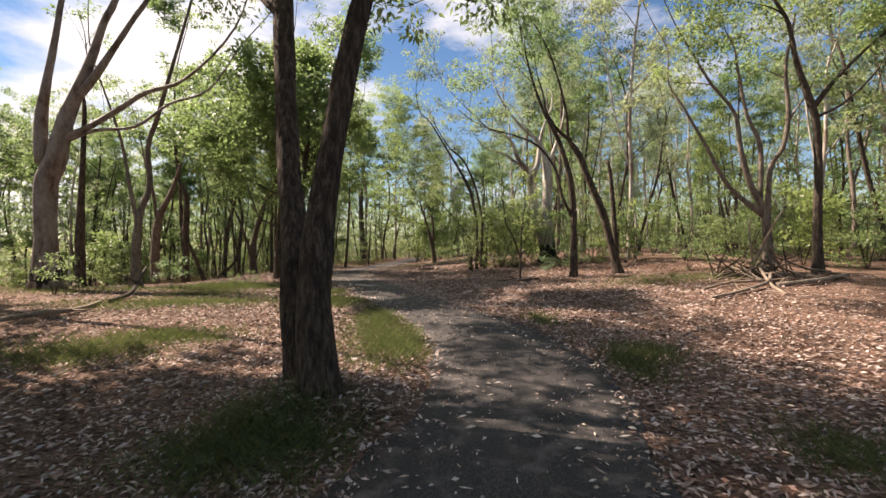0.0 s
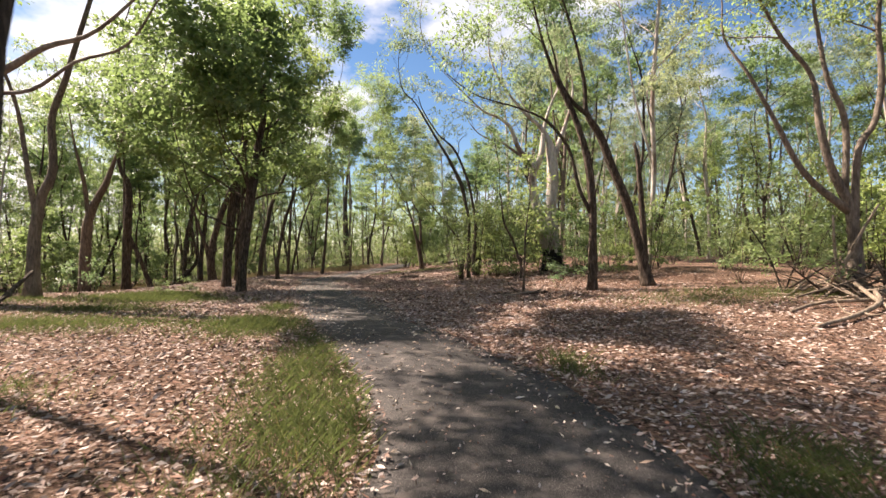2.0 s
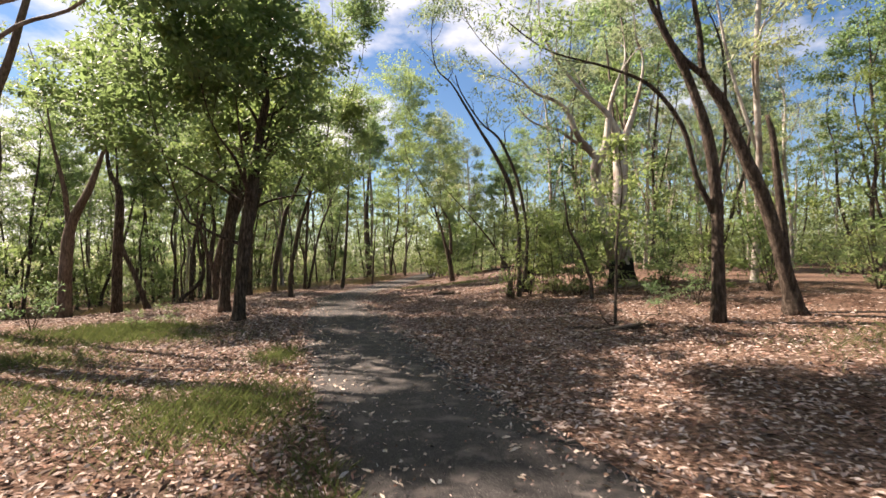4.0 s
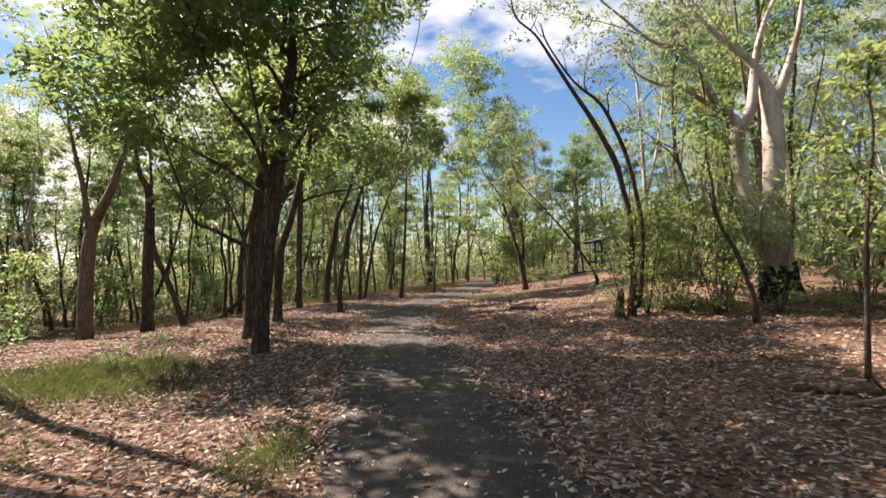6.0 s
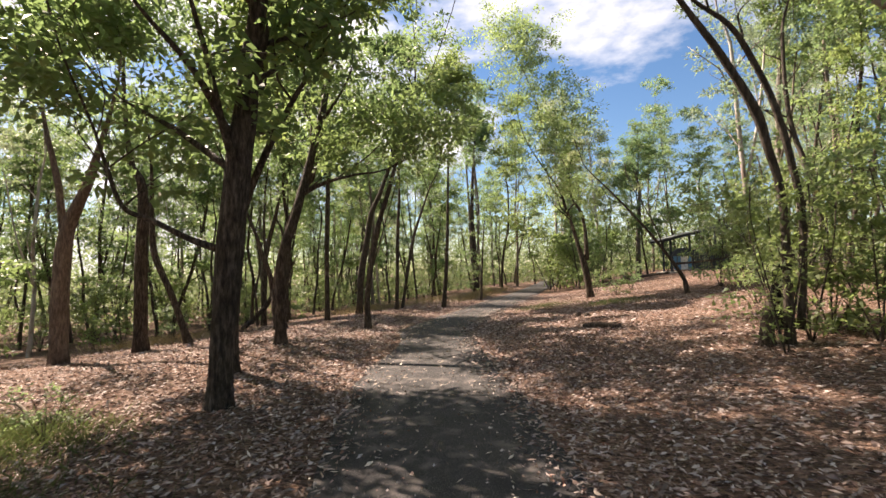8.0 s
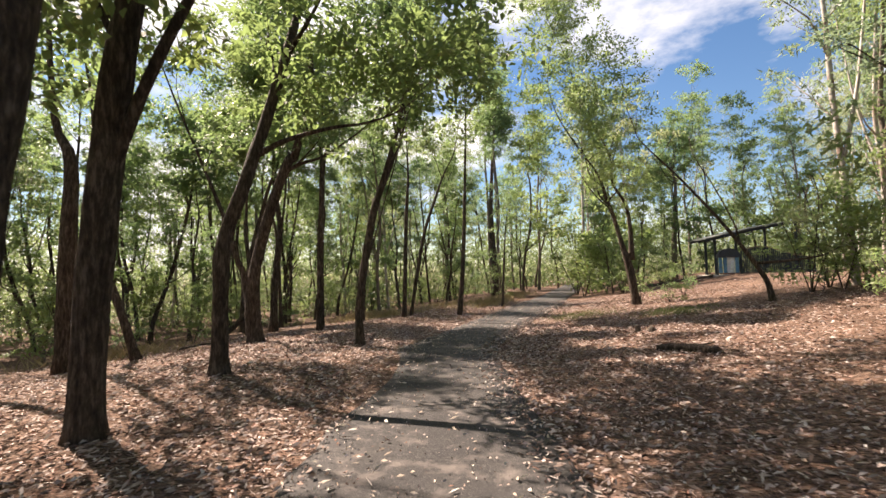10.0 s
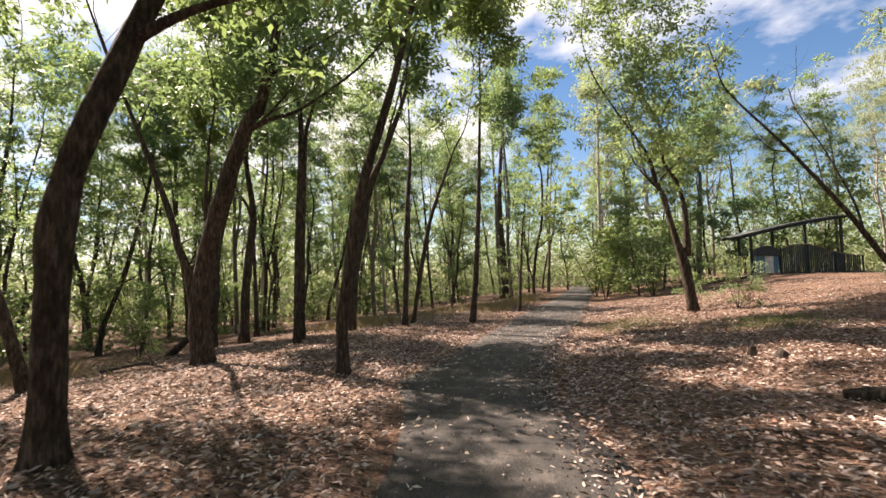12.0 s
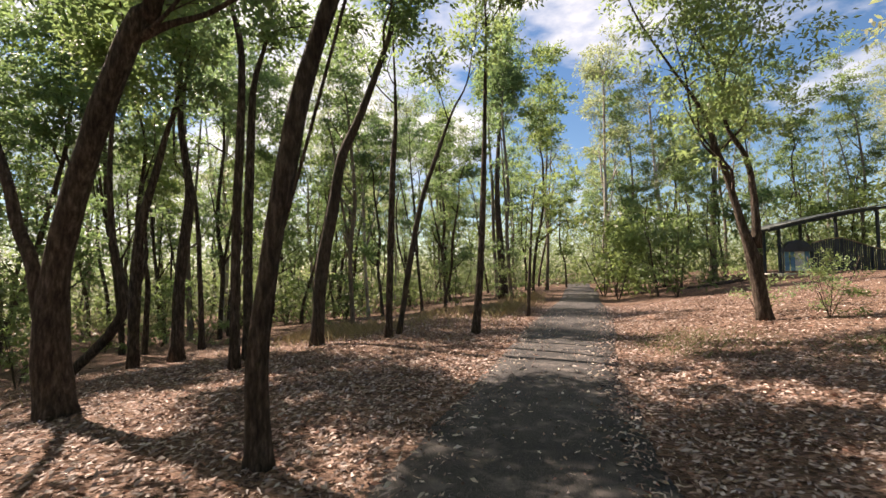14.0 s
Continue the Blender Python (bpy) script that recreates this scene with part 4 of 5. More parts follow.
for x, y in [(-8.0, 6.4)]:
    copy_thing(tall, pose(x, y, ground_z(x, y), 0, 0, x * 70))
    taken.append((x, y))
# shorter copies, also out of view, added to shade the near verge
for x, y in [(-8.6, 6.4), (-9.9, 7.4), (-7.6, 5.6), (-10.4, 7.9)]:
    copy_thing(tall, pose(x, y, ground_z(x, y), 0, 0, x * 90) @ Matrix.Diagonal((0.68, 0.68, 0.64, 1)))
    taken.append((x, y))
for x, y, k, s in [(-5.9, 4.9, 1, 1.15), (-7.4, 6.4, 1, 1.2), (-9.2, 7.3, 0, 1.05), (-10.4, 6.8, 1, 1.15), (-4.4, 2.2, 1, 0.95), (-8.8, 2.6, 0, 0.9), (-5.4, -1.6, 0, 0.9)]:      # beside the start of the path, out of view, added to shade it
    copy_thing(WILD[k], pose(x, y, ground_z(x, y), 0, 0, x * 50 + y * 9) @ Matrix.Diagonal((s, s, s, 1)))
    taken.append((x, y))
scatter(WILD, 28, (-30, 30, 58, 84), 2.2, tree_allowed, (0.9, 1.25))
scatter(WILD[5:6], 55, (-34, -8, 12, 60), 1.0, lambda x, y: x - path_x(y) < -9.5 and tree_allowed(x, y), (0.7, 1.25))
scatter(WILD[5:6], 20, (4, 24, 18, 56), 1.0, tree_allowed, (0.6, 1.1))
# unseen trees behind the start, added to hold back sky light
scatter(WILD, 26, (-16, 18, -14, 1), 2.2, tree_allowed, (0.85, 1.15))


def shrub_allowed(x, y):
    d = x - path_x(y)
    if d < 0:
        return d < -8.0 or (y > 44 and d < -2.6)
    if y < 12:
        return d > 9.5
    if 24 <= y < 56:
        return x > (y - 18.9) * 0.52 - 0.8
    return d > 6.5


taken = [tuple(h) for h in HERO_FEET]
for x, y, k, s in [(1.2, 20.2, 2, 0.9), (1.8, 20.9, 0, 1.2), (2.3, 21.4, 2, 1.0), (3.1, 20.2, 0, 0.9), (3.5, 20.9, 2, 1.1), (1.9, 22.2, 2, 1.2),
                   (5.8, 18.6, 0, 1.0), (6.6, 17.4, 2, 0.9), (7.4, 18.6, 3, 1.0), (8.3, 16.6, 0, 1.1), (5.9, 21.2, 2, 1.1), (6.8, 20.4, 0, 1.0),
                   (9.3, 15.0, 2, 1.0), (10.6, 14.2, 3, 1.1), (11.6, 13.2, 0, 1.2), (0.4, 33.2, 0, 0.7), (-0.3, 34.8, 1, 0.9), (1.2, 35.2, 1, 0.9),
                   (-2.2, 46.5, 3, 1.9), (-0.2, 43.6, 3, 1.4), (1.0, 52.4, 3, 2.4), (-2.6, 49.4, 3, 2.2), (-1.0, 54.0, 3, 2.5), (6.5, 54.5, 3, 2.3), (9.0, 55.5, 3, 2.4), (11.8, 55.8, 3, 2.5), (-0.8, 48.6, 3, 1.6), (2.6, 49.8, 0, 1.6), (0.2, 50.6, 3, 1.8), (-1.6, 52.0, 2, 1.3),
                   (3.9, 19.7, 0, 1.2), (5.3, 19.7, 3, 1.0), (4.9, 18.9, 0, 0.9), (3.2, 26.6, 1, 0.8), (2.7, 25.4, 1, 0.9), (3.9, 27.5, 0, 0.8), (-10.8, 13.4, 1, 0.9), (-12.2, 12.6, 1, 1.0), (-9.0, 16.0, 1, 0.8),
                   (3.5, 30.9, 2, 1.25), (4.2, 31.6, 0, 1.6), (4.0, 30.4, 3, 1.1), (4.9, 31.0, 2, 1.3), (5.6, 30.0, 0, 1.5),
                   (2.9, 20.0, 2, 1.0), (2.5, 20.6, 0, 1.3), (4.6, 16.6, 1, 0.7), (3.4, 15.6, 1, 0.5), (7.3, 14.3, 1, 0.8), (-6.35, 16.3, 1, 0.42), (-6.9, 16.0, 1, 0.35)]:
    copy_thing(SHRUBS[k], pose(x, y, ground_z(x, y), 0, 0, x * 77 + y * 31) @ Matrix.Diagonal((s, s, s, 1)))
    taken.append((x, y))
scatter(SHRUBS, 95, (-34, -6, 8, 66), 1.0, shrub_allowed, (0.7, 1.4))
scatter(SHRUBS, 85, (4, 30, 9, 62), 0.8, shrub_allowed, (0.8, 1.7))
for x, y, k, s in [(4.7, 31.3, 2, 0.95), (6.0, 32.2, 4, 0.9), (7.2, 30.2, 0, 0.85), (8.4, 33.4, 4, 1.0), (6.3, 28.0, 1, 0.75), (7.9, 27.2, 0, 0.9), (10.2, 36.5, 0, 1.0),
                   (5.2, 56.0, 1, 1.0), (7.8, 57.5, 0, 1.0), (10.6, 57.2, 1, 1.1), (13.0, 56.4, 4, 1.0), (2.2, 55.5, 1, 0.9), (-0.6, 45.5, 1, 0.55), (1.1, 48.8, 1, 0.62), (-1.9, 50.5, 3, 0.7), (3.4, 52.0, 1, 0.6),
                   (-7.4, 47.5, 4, 1.15), (-6.6, 53.0, 1, 1.25), (-8.6, 51.0, 4, 1.25), (-0.2, 57.0, 4, 1.1), (-1.6, 60.0, 2, 1.1), (-6.0, 60.0, 4, 1.3)]:      # the dark clump behind the forked tree
    copy_thing(WILD[k], pose(x, y, ground_z(x, y), 0, 0, x * 50 + y * 9) @ Matrix.Diagonal((s, s, s, 1)))
# the first of each kind stands in the wood as well
for i, ob in enumerate(WILD):
    ob.location = (-22 - 2.3 * i, 30 + 5 * (i % 3), ground_z(-22 - 2.3 * i, 30 + 5 * (i % 3)))
for i, ob in enumerate(SHRUBS):
    ob.location = (12.5 + 1.4 * i, 22 + 2 * (i % 2), ground_z(12.5 + 1.4 * i, 22 + 2 * (i % 2)))

# far woods, too far off to count
def foliage_mass(count, near, far, low, high, per, size, flat):
    pts, dirs = [], []
    for k in range(count):
        a, rad = rng.uniform(-0.5, math.pi + 0.5), rng.uniform(near, far)
        x, y, h = -3 + rad * math.cos(a), 24 + rad * math.sin(a), rng.uniform(low, high)
        o = rng.normal(0, 1, (per, 3)) * (flat, flat, h * 0.27)
        p = o + (x, y, ground_z(x, y) + h * 0.5)
        p[:, 2] = np.maximum(p[:, 2], ground_z(x, y) + 0.1)
        pts.append(p), dirs.append(o)
    return leaf_quads(np.vstack(pts), np.vstack(dirs), rng, size[0], size[1], 0.2, True)


def thicket(count):
    pts, dirs = [], []
    while len(pts) < count:
        a, rad = rng.uniform(0, 2 * math.pi), rng.uniform(22, 62)
        x, y = -3 + rad * math.cos(a), 24 + rad * math.sin(a)
        d = x - path_x(y)
        if y < 4 or (y < 72 and -9 < d < 4) or (d > 0 and (y < 60 and x < (y - 18.9) * 0.52 + 2.5)) or (d > 0 and y < 14):
            continue
        h = rng.uniform(0.8, 3.8)
        o = rng.normal(0, 1, (40, 3)) * (0.9, 0.9, h * 0.3)
        p = o + (x, y, ground_z(x, y) + h * 0.5)
        p[:, 2] = np.maximum(p[:, 2], ground_z(x, y) + 0.05)
        pts.append(p), dirs.append(o)
    return leaf_quads(np.vstack(pts), np.vstack(dirs), rng, 0.22, 0.12, 0.2, True)


tagged(quad_mesh("thicket", thicket(2700), L_FAR), "dense green undergrowth between the far trunks", "undergrowth", kind="stuff")
tagged(quad_mesh("far_woods", np.concatenate([foliage_mass(420, 44, 62, 4, 10, 110, (0.3, 0.16), 1.7), foliage_mass(560, 60, 105, 8, 18, 150, (0.64, 0.36), 2.4), foliage_mass(640, 48, 75, 2.5, 6.5, 120, (0.36, 0.2), 1.8)]), L_FAR), "distant green treetops behind the woodland", "woods", kind="stuff")

# ---------------------------------------------------------------- the shelter at the top of the clearing
SHELTER = Matrix.Translation((5.7, 49.2, 1.40)) @ Matrix.Rotation(math.atan2(1.6, 5.8), 4, "Z")


def at_shelter(ob):
    ob.matrix_world = SHELTER
    return ob


def tube_bm(points, r, sides=6):
    w = Wood()
    w.limb(smooth_line([(*p, r) for p in points], 3), sides, 0.0)
    bm = bmesh.new()
    vs = [bm.verts.new(v) for v in w.v]
    for f in w.f:
        bm.faces.new([vs[i] for i in f])
    return bm


def shelter():
    root = at_shelter(tagged(new("picnic_shelter"), "open shelter with a dark sloping skillion roof on posts", "shelter"))
    rise = 0.183

    def roof_z(x):
        return 2.12 + (x + 0.9) * rise + 0.09 * math.sin((x + 0.9) / 6.3 * math.pi)

    # a thin corrugated sheet that rises to one side
    xs = np.arange(-0.9, 5.4, 0.06)
    v, f = [], []
    for i, x in enumerate(xs):
        z = roof_z(x) + (0.014 if i % 2 else 0.0)
        for y, dz in ((-0.55, 0.05), (1.5, 0.05), (1.5, 0.0), (-0.55, 0.0)):
            v.append((x, y, z + dz))
    for i in range(len(xs) - 1):
        for k in range(4):
            a, b = i * 4 + k, i * 4 + (k + 1) % 4
            f.append((a, b, b + 4, a + 4))
    f.append((3, 2, 1, 0))
    f.append(tuple(len(v) - 4 + k for k in range(4)))
    link_mesh("roof", v, f, M_ROOF, root, "weathered dark corrugated roof sheet", smooth=False)
    for y in (-0.4, 0.5, 1.35):
        part("rafter", tube_bm([(x, y, roof_z(x) - 0.09) for x in (-0.8, 0.4, 1.8, 3.2, 4.4, 5.3)], 0.075, 6), M_STEEL, root)
    for x, y in ((0.05, 0.1), (2.0, 1.2), (3.9, 1.2), (5.1, 0.1), (0.05, 1.2)):
        part("post", box_bm(x, y, roof_z(x) / 2 - 0.15, 0.12, 0.12, roof_z(x) - 0.02, 0.01), M_STEEL, root)
    part("floor_slab", box_bm(2.7, 0.6, -0.22, 6.0, 2.2, 0.36, 0.02), M_SLAB, root)
    return root


def fence():
    root = at_shelter(tagged(new("slatted_fence"), "dark blue-grey slatted fence with a wavy curved top", "fence"))

    def top(x):
        u = (x - 1.4) / 4.4
        return 1.05 + 0.62 * math.exp(-((u - 0.28) / 0.38) ** 2) - 0.1 * u

    for i in range(38):
        x = 1.45 + i * 0.115
        h = top(x)
        part("slat", box_bm(x, -0.28, h / 2 + 0.05, 0.078 + 0.01 * (i % 3), 0.022, h - 0.08, 0.004), M_STEEL, root)
    for x in (1.4, 2.9, 4.4, 5.85):
        part("post", box_bm(x, -0.32, top(x) / 2 - 0.02, 0.07, 0.07, top(x) + 0.06, 0.008), M_STEEL, root)
    part("top_rail", tube_bm([(x, -0.30, top(x) + 0.01) for x in np.linspace(1.38, 5.88, 12)], 0.028), M_DEAD, root, "pale worn top rail")
    part("bottom_rail", tube_bm([(x, -0.30, 0.10) for x in (1.38, 3.0, 5.88)], 0.026), M_STEEL, root)
    return root


def notice_board():
    root = at_shelter(tagged(new("display_panel"), "blue and white panel under a dark arched hood", "panel"))
    for i, (x, m) in enumerate(((0.10, M_BLUE), (0.38, M_BLUE), (0.62, M_WHITE), (0.86, M_WHITE), (1.12, M_BLUE))):
        part("panel_board", box_bm(x + 0.05, -0.24, 0.56, 0.225, 0.03, 0.96, 0.006), m, root, "white board" if m is M_WHITE else "blue board")
    bm = bmesh.new()
    ring = []
    for k in range(13):
        a = math.pi * k / 12
        ring.append((0.65 - 0.72 * math.cos(a), 1.02 + 0.56 * math.sin(a)))
    front = [bm.verts.new((x, -0.36, z)) for x, z in ring]
    back = [bm.verts.new((x, -0.12, z)) for x, z in ring]
    bm.faces.new(front)
    bm.faces.new(back[::-1])
    for k in range(13):
        j = (k + 1) % 13
        bm.faces.new((front[j], front[k], back[k], back[j]))
    part("hood", bm, M_STEEL, root, "dark arched hood")
    for x in (-0.04, 1.36):
        part("post", box_bm(x, -0.24, 0.5, 0.07, 0.07, 1.12, 0.008), M_STEEL, root)
    return root


def edge_log():
    w = Wood()
    w.limb(smooth_line([(1.2, 48.0, ground_z(1.2, 48.0) + 0.02, 0.09), (3.4, 48.5, ground_z(3.4, 48.5) + 0.05, 0.1), (5.4, 48.9, ground_z(5.4, 48.9) + 0.06, 0.09)], 5), 8, 0.1)
    return tagged(w.mesh("edging_log", M_DARK, None), "long dark timber log edging the clearing", "log")


shelter(), fence(), notice_board(), edge_log()


# ---------------------------------------------------------------- dead wood on the ground
def fallen(name, pts, label, mat=None, twigs=3, seed=1, parent=None, category="branch"):
    """A dead branch along ground points (x, y, height over the ground, radius), with broken side twigs."""
    r = np.random.default_rng(seed)
    w = Wood()
    line = smooth_line([(x, y, ground_z(x, y) + h, rad) for x, y, h, rad in pts], 5)
    w.limb(line, 7, 0.05, seed=seed)
    for k in range(twigs):
        i = int(r.uniform(0.3, 0.95) * (len(line) - 1))
        a, p, rad = r.uniform(0, 6.28), line[i, :3], line[i, 3] * 0.55
        d = np.array([math.cos(a), math.sin(a), r.uniform(0.0, 0.6)]) * r.uniform(0.2, 0.6)
        w.limb(smooth_line([(*p, rad), (*(p + d * 0.5 + r.normal(0, 0.04, 3)), rad * 0.7), (*(p + d), rad * 0.3)], 2), 5, 0.05, seed=k)
    ob = w.mesh(name, mat or M_DEAD, parent)
    if parent is None:
        tagged(ob, label, category)
    return ob


fallen("fallen_branch", [(-7.9, 7.9, 0.06, 0.045), (-7.5, 8.8, 0.12, 0.05), (-7.4, 9.8, 0.06, 0.045), (-7.8, 11.0, 0.05, 0.035)], "long grey fallen branch lying in the grass", seed=1)
fallen("fallen_branch", [(-7.6, 11.0, 0.05, 0.05), (-7.9, 12.2, 0.12, 0.05), (-8.4, 13.4, 0.45, 0.045), (-8.6, 14.0, 0.7, 0.03)], "dark fallen branch with its end propped up", M_BROWN, seed=2)
fallen("fallen_branch", [(5.4, 9.7, 0.03, 0.028), (6.3, 10.1, 0.06, 0.034), (7.2, 10.7, 0.12, 0.04), (7.6, 11.2, 0.2, 0.04)], "pale dry fallen branch on the leaf litter", seed=3)
fallen("fallen_branch", [(5.8, 10.7, 0.03, 0.025), (6.5, 11.0, 0.08, 0.03), (7.4, 11.0, 0.1, 0.032)], "thin pale fallen branch on the leaf litter", seed=4)
fallen("fallen_branch", [(6.9, 9.7, 0.03, 0.03), (7.2, 10.6, 0.08, 0.035), (7.8, 11.9, 0.3, 0.035)], "pale dry fallen branch against the brush pile", seed=5)
fallen("fallen_branch", [(7.4, 10.7, 0.04, 0.05), (8.3, 10.7, 0.08, 0.055), (9.4, 11.2, 0.06, 0.045)], "grey fallen log beside the brush pile", seed=6)
fallen("fallen_branch", [(1.55, 15.0, 0.0, 0.03), (2.0, 14.75, 0.03, 0.045), (2.5, 14.55, 0.02, 0.035), (2.9, 14.6, 0.04, 0.02)], "dark rotting branch in the leaf litter", M_DARK, twigs=4, seed=7)
fallen("fallen_branch", [(-1.25, 24.35, 0.03, 0.06), (-0.95, 24.25, 0.05, 0.07), (-0.5, 23.8, 0.03, 0.06)], "short dark log half sunk in litter", M_DARK, twigs=1, seed=8)
fallen("fallen_branch", [(1.8, 14.4, 0.02, 0.022), (2.3, 14.5, 0.06, 0.025), (2.9, 14.9, 0.03, 0.02)], "thin dry stick on the leaf litter", seed=9)
fallen("fallen_branch", [(-12.6, 26.2, 0.03, 0.03), (-12.0, 26.6, 0.1, 0.03), (-11.3, 26.4, 0.03, 0.02)], "thin dark fallen branch at the bank", M_BROWN, seed=10)
fallen("fallen_branch", [(-7.0, 16.6, 0.02, 0.014), (-7.5, 16.9, 0.12, 0.014), (-8.1, 16.8, 0.2, 0.01)], "thin pale dead twigs on the litter", twigs=6, seed=11)

pile = tagged(new("brush_pile"), "heap of dead grey sticks round the foot of a tree", "brush pile")
prng = np.random.default_rng(5)
for k in range(46):
    a = prng.uniform(0, 6.28)
    cx0, cy0 = 7.9 + prng.normal(0, 0.45), 12.2 + prng.normal(0, 0.4)
    ln, up = prng.uniform(0.5, 1.4), prng.uniform(0.02, 0.55) if k % 3 else prng.uniform(0.4, 0.9)
    dx, dy = math.cos(a) * ln, math.sin(a) * ln
    fallen("stick", [(cx0 - dx / 2, cy0 - dy / 2, 0.02, 0.02), (cx0, cy0, up * 0.5, 0.018), (cx0 + dx / 2, cy0 + dy / 2, up, 0.009)], "", M_DEAD if k % 3 else M_BROWN, 1, 20 + k, pile)
fallen("stick", [(7.8, 12.3, 0.0, 0.035), (8.15, 12.3, 0.8, 0.032), (8.6, 12.2, 1.65, 0.02)], "", M_DEAD, 1, 90, pile)
fallen("stick", [(7.9, 12.2, 0.0, 0.03), (7.85, 12.3, 0.7, 0.028), (7.8, 12.3, 1.5, 0.016)], "", M_DEAD, 1, 91, pile)


def stump(x, y, r, h, mat, label, seed, lean=0.0):
    w = Wood()
    w.limb(smooth_line([(0, 0, -0.06, r * 1.2), (lean * 0.3, 0, h * 0.4, r), (lean, 0, h, r * 0.9)], 4), 12, 0.2, 0.4, seed)
    n12 = 12
    for k in range(n12):                         # a splintered top
        vx, vy, vz = w.v[-n12 + k]
        w.v[-n12 + k] = (vx, vy, vz + 0.35 * h * noise.noise((k * 0.9, seed, 2.0)))
    ob = tagged(w.mesh("tree_stump", mat, None), label, "stump")
    ob.location = (x, y, ground_z(x, y))
    return ob


stump(-1.08, 26.3, 0.065, 0.1, M_BROWN, "small weathered brown tree stump in the litter", 3, 0.05)
stump(-1.28, 26.75, 0.055, 0.13, M_BROWN, "small broken brown stump in the litter", 5)
stump(1.85, 22.25, 0.13, 1.0, M_CHAR, "blackened burnt stump among shrubs", 8, 0.12)
stump(1.18, 20.75, 0.08, 0.62, M_DARK, "short dark dead stump beside a sapling", 9, 0.05)

# ---------------------------------------------------------------- leaf litter, grass
def flat_leaves(n, place, length, width, lift, rng):
    xy = np.array([place() for _ in range(n)])
    z = np.array([ground_z(x, y) for x, y in xy])
    c = np.column_stack([xy, z + lift + 0.03 * (np.abs(xy[:, 0] - np.array([path_x(b) for b in xy[:, 1]])) < 1.12) * (lift < 0.03) + rng.uniform(0, 0.012, n)])
    a = rng.uniform(0, 2 * math.pi, n)
    d = np.column_stack([np.cos(a), np.sin(a), rng.normal(0, 0.16, n)])
    s = np.column_stack([-np.sin(a), np.cos(a), rng.normal(0, 0.3, n)])
    ln = (length * rng.uniform(0.5, 1.3, n))[:, None]
    wd = (width * rng.uniform(0.6, 1.3, n))[:, None]
    curl = np.column_stack([np.zeros(n), np.zeros(n), rng.uniform(0.0, 0.02, n)])
    return np.stack([c, c + d * ln * 0.45 + s * wd * 0.5 + curl, c + d * ln + curl * 0.5, c + d * ln * 0.45 - s * wd * 0.5], 1)


def beside():
    while True:
        y = rng.uniform(1.5, 42) if rng.uniform() < 0.5 else rng.uniform(1.5, 30)
        d = rng.normal(0, 4.6)
        rim = rng.uniform(0.78, 1.1) if d < 0 or y < 8 else rng.uniform(0.55, 1.1)      # leaves drift over the uphill side of the path
        if abs(d) > half_width(y) * rim and -11 < d < 11:
            return path_x(y) + d, y


def on_path():
    y = rng.uniform(1.5, 40)
    k = rng.uniform(-1, 1)
    k = math.copysign(abs(k) ** 0.6, k)
    return path_x(y) + k * half_width(y), y


tagged(quad_mesh("leaf_litter", flat_leaves(205000, beside, 0.076, 0.0185, 0.006, rng), L_LITTER), "dry brown and tan fallen leaves on the woodland floor", "leaf litter", kind="stuff")
tagged(quad_mesh("path_leaves", flat_leaves(1900, on_path, 0.075, 0.018, 0.036, rng), L_PATHLEAF), "pale dry leaves scattered on the asphalt path", "leaf litter", kind="stuff")

tagged(quad_mesh("path_debris", flat_leaves(7000, on_path, 0.03, 0.011, 0.036, rng), L_LITTER), "broken bits of dry leaf and bark on the asphalt", "leaf litter", kind="stuff")


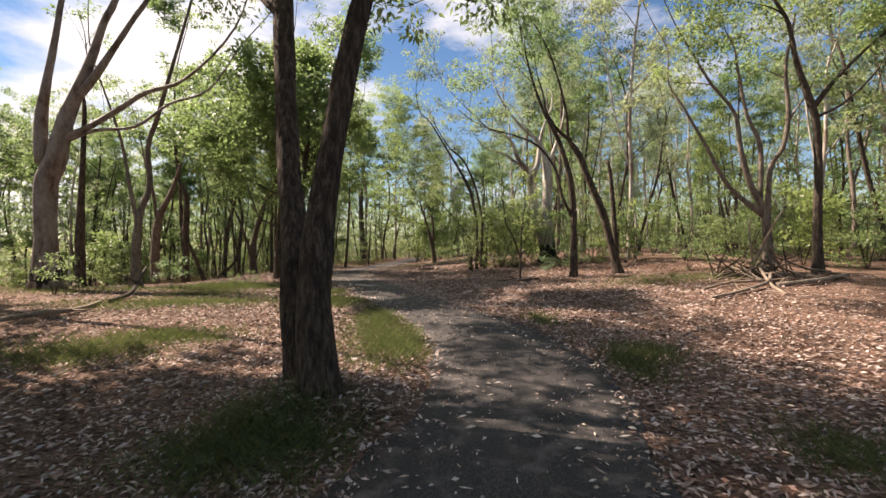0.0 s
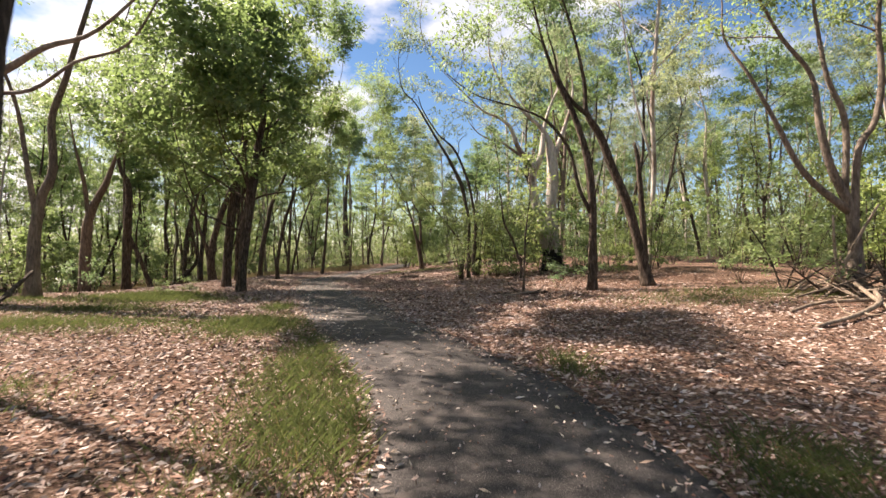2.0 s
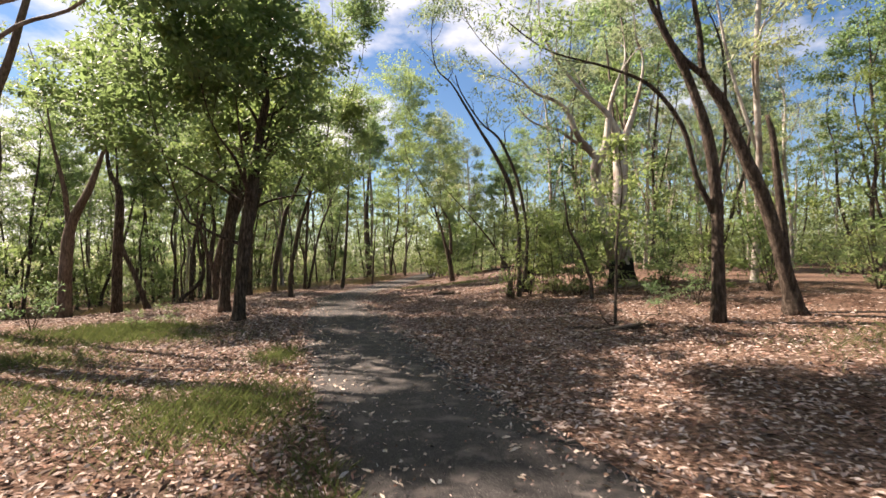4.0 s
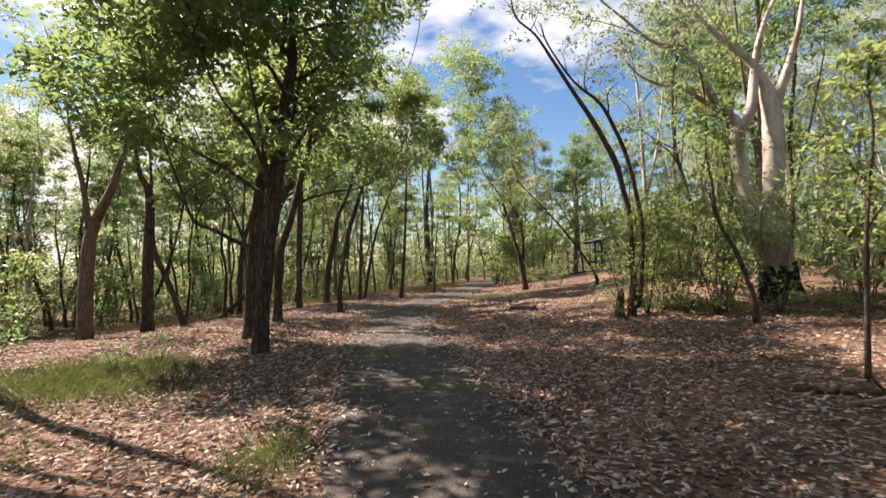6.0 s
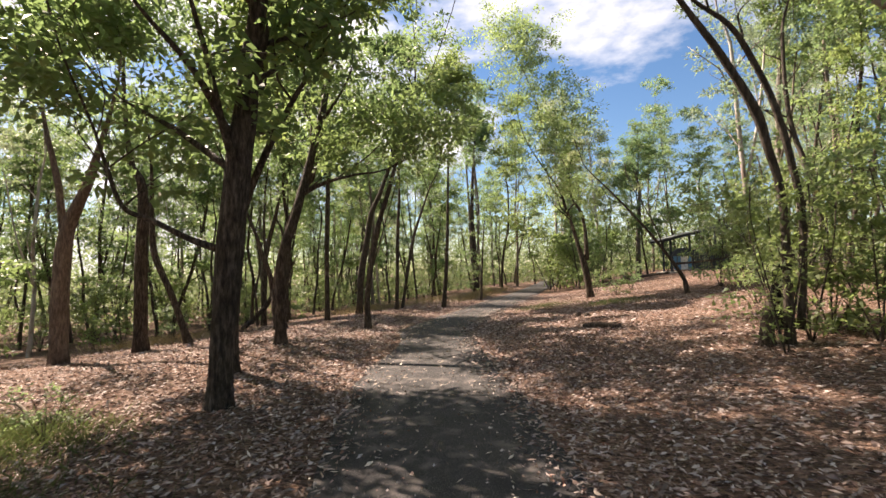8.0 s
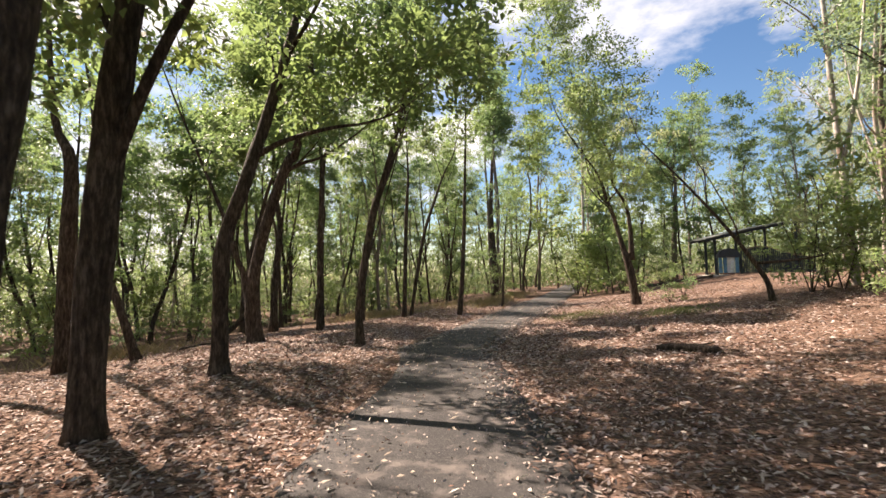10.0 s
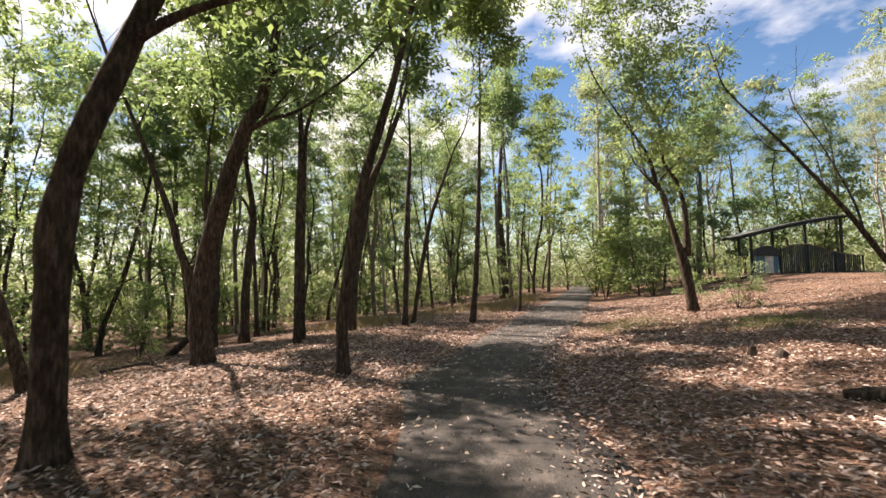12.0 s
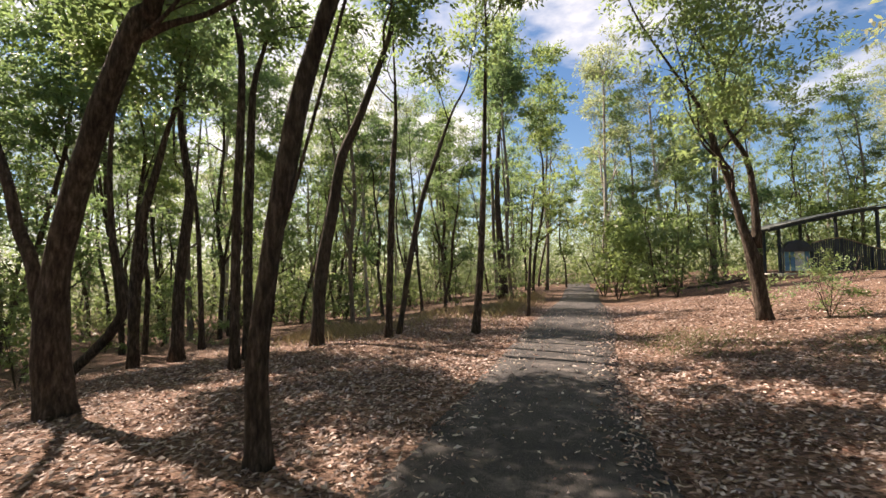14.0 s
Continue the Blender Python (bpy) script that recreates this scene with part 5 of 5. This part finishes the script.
def blades(patches, high, wide, thick=1):
    out = []
    for x, y, rx, ry, n in patches:
        n *= thick
        p = np.column_stack([rng.normal(x, rx, n), rng.normal(y, ry, n)])
        keep = np.array([abs(a - path_x(b)) > half_width(b) * 0.97 for a, b in p])
        p = p[keep]
        z = np.array([ground_z(a, b) for a, b in p])
        m = len(p)
        c = np.column_stack([p, z - 0.01])
        a = rng.uniform(0, 2 * math.pi, m)
        h = (high * rng.uniform(0.4, 1.3, m))[:, None]
        lean = np.column_stack([np.cos(a), np.sin(a), np.zeros(m)]) * h * rng.uniform(0.2, 1.1, m)[:, None]
        s = np.column_stack([-np.sin(a), np.cos(a), np.zeros(m)]) * wide
        up = np.column_stack([np.zeros(m), np.zeros(m), h[:, 0]])
        tip = up * 0.85 + lean
        out.append(np.stack([c - s, c + s, c + tip, c - s * 0.8 + tip * 0.5 + up * 0.07], 1))
    return np.vstack(out)


GREEN_PATCHES = [(-1.05, 8.4, 0.3, 1.2, 2200), (-0.6, 6.8, 0.3, 0.6, 1700), (-1.4, 3.6, 0.4, 0.35, 2000), (-4.9, 6.4, 0.6, 0.4, 1300),
                 (-4.1, 7.3, 0.5, 0.3, 1000), (-5.9, 10.8, 1.4, 0.5, 2200), (2.25, 5.7, 0.16, 0.35, 420), (2.95, 3.4, 0.25, 0.3, 480),
                 (6.1, 12.6, 1.2, 0.5, 1300), (-2.5, 10.7, 0.45, 0.5, 2000), (-2.9, 13.2, 0.2, 0.3, 450), (-6.4, 14.9, 0.9, 0.4, 1600),
                 (-6.3, 12.8, 0.7, 0.3, 900), (-7.2, 15.6, 0.8, 0.4, 1200), (0.0, 30.0, 0.5, 0.3, 400), (2.6, 6.2, 0.25, 0.3, 500),
                 (-2.4, 31.8, 0.6, 0.9, 500), (-0.2, 29.0, 0.5, 0.3, 300), (-10.5, 14.4, 2.5, 0.7, 1800), (1.7, 8.4, 0.15, 0.3, 250), (-6.9, 16.3, 0.6, 0.35, 1500)]
DRY_PATCHES = [(-10.6, 34.0, 0.8, 1.0, 1300), (-6.9, 40.5, 0.5, 1.9, 1300), (-6.6, 47, 0.5, 3, 1100), (-14.5, 26.0, 1.2, 0.8, 900), (-8.8, 38, 0.9, 2.0, 800)]
tagged(quad_mesh("grass", blades(GREEN_PATCHES, 0.14, 0.0028, 2), L_GRASS), "patches of short green grass beside the path", "grass", kind="stuff")
tagged(quad_mesh("dry_grass", blades(DRY_PATCHES, 0.32, 0.005), L_STRAW), "tufts of tall straw-coloured dry grass at the verge", "grass", kind="stuff")
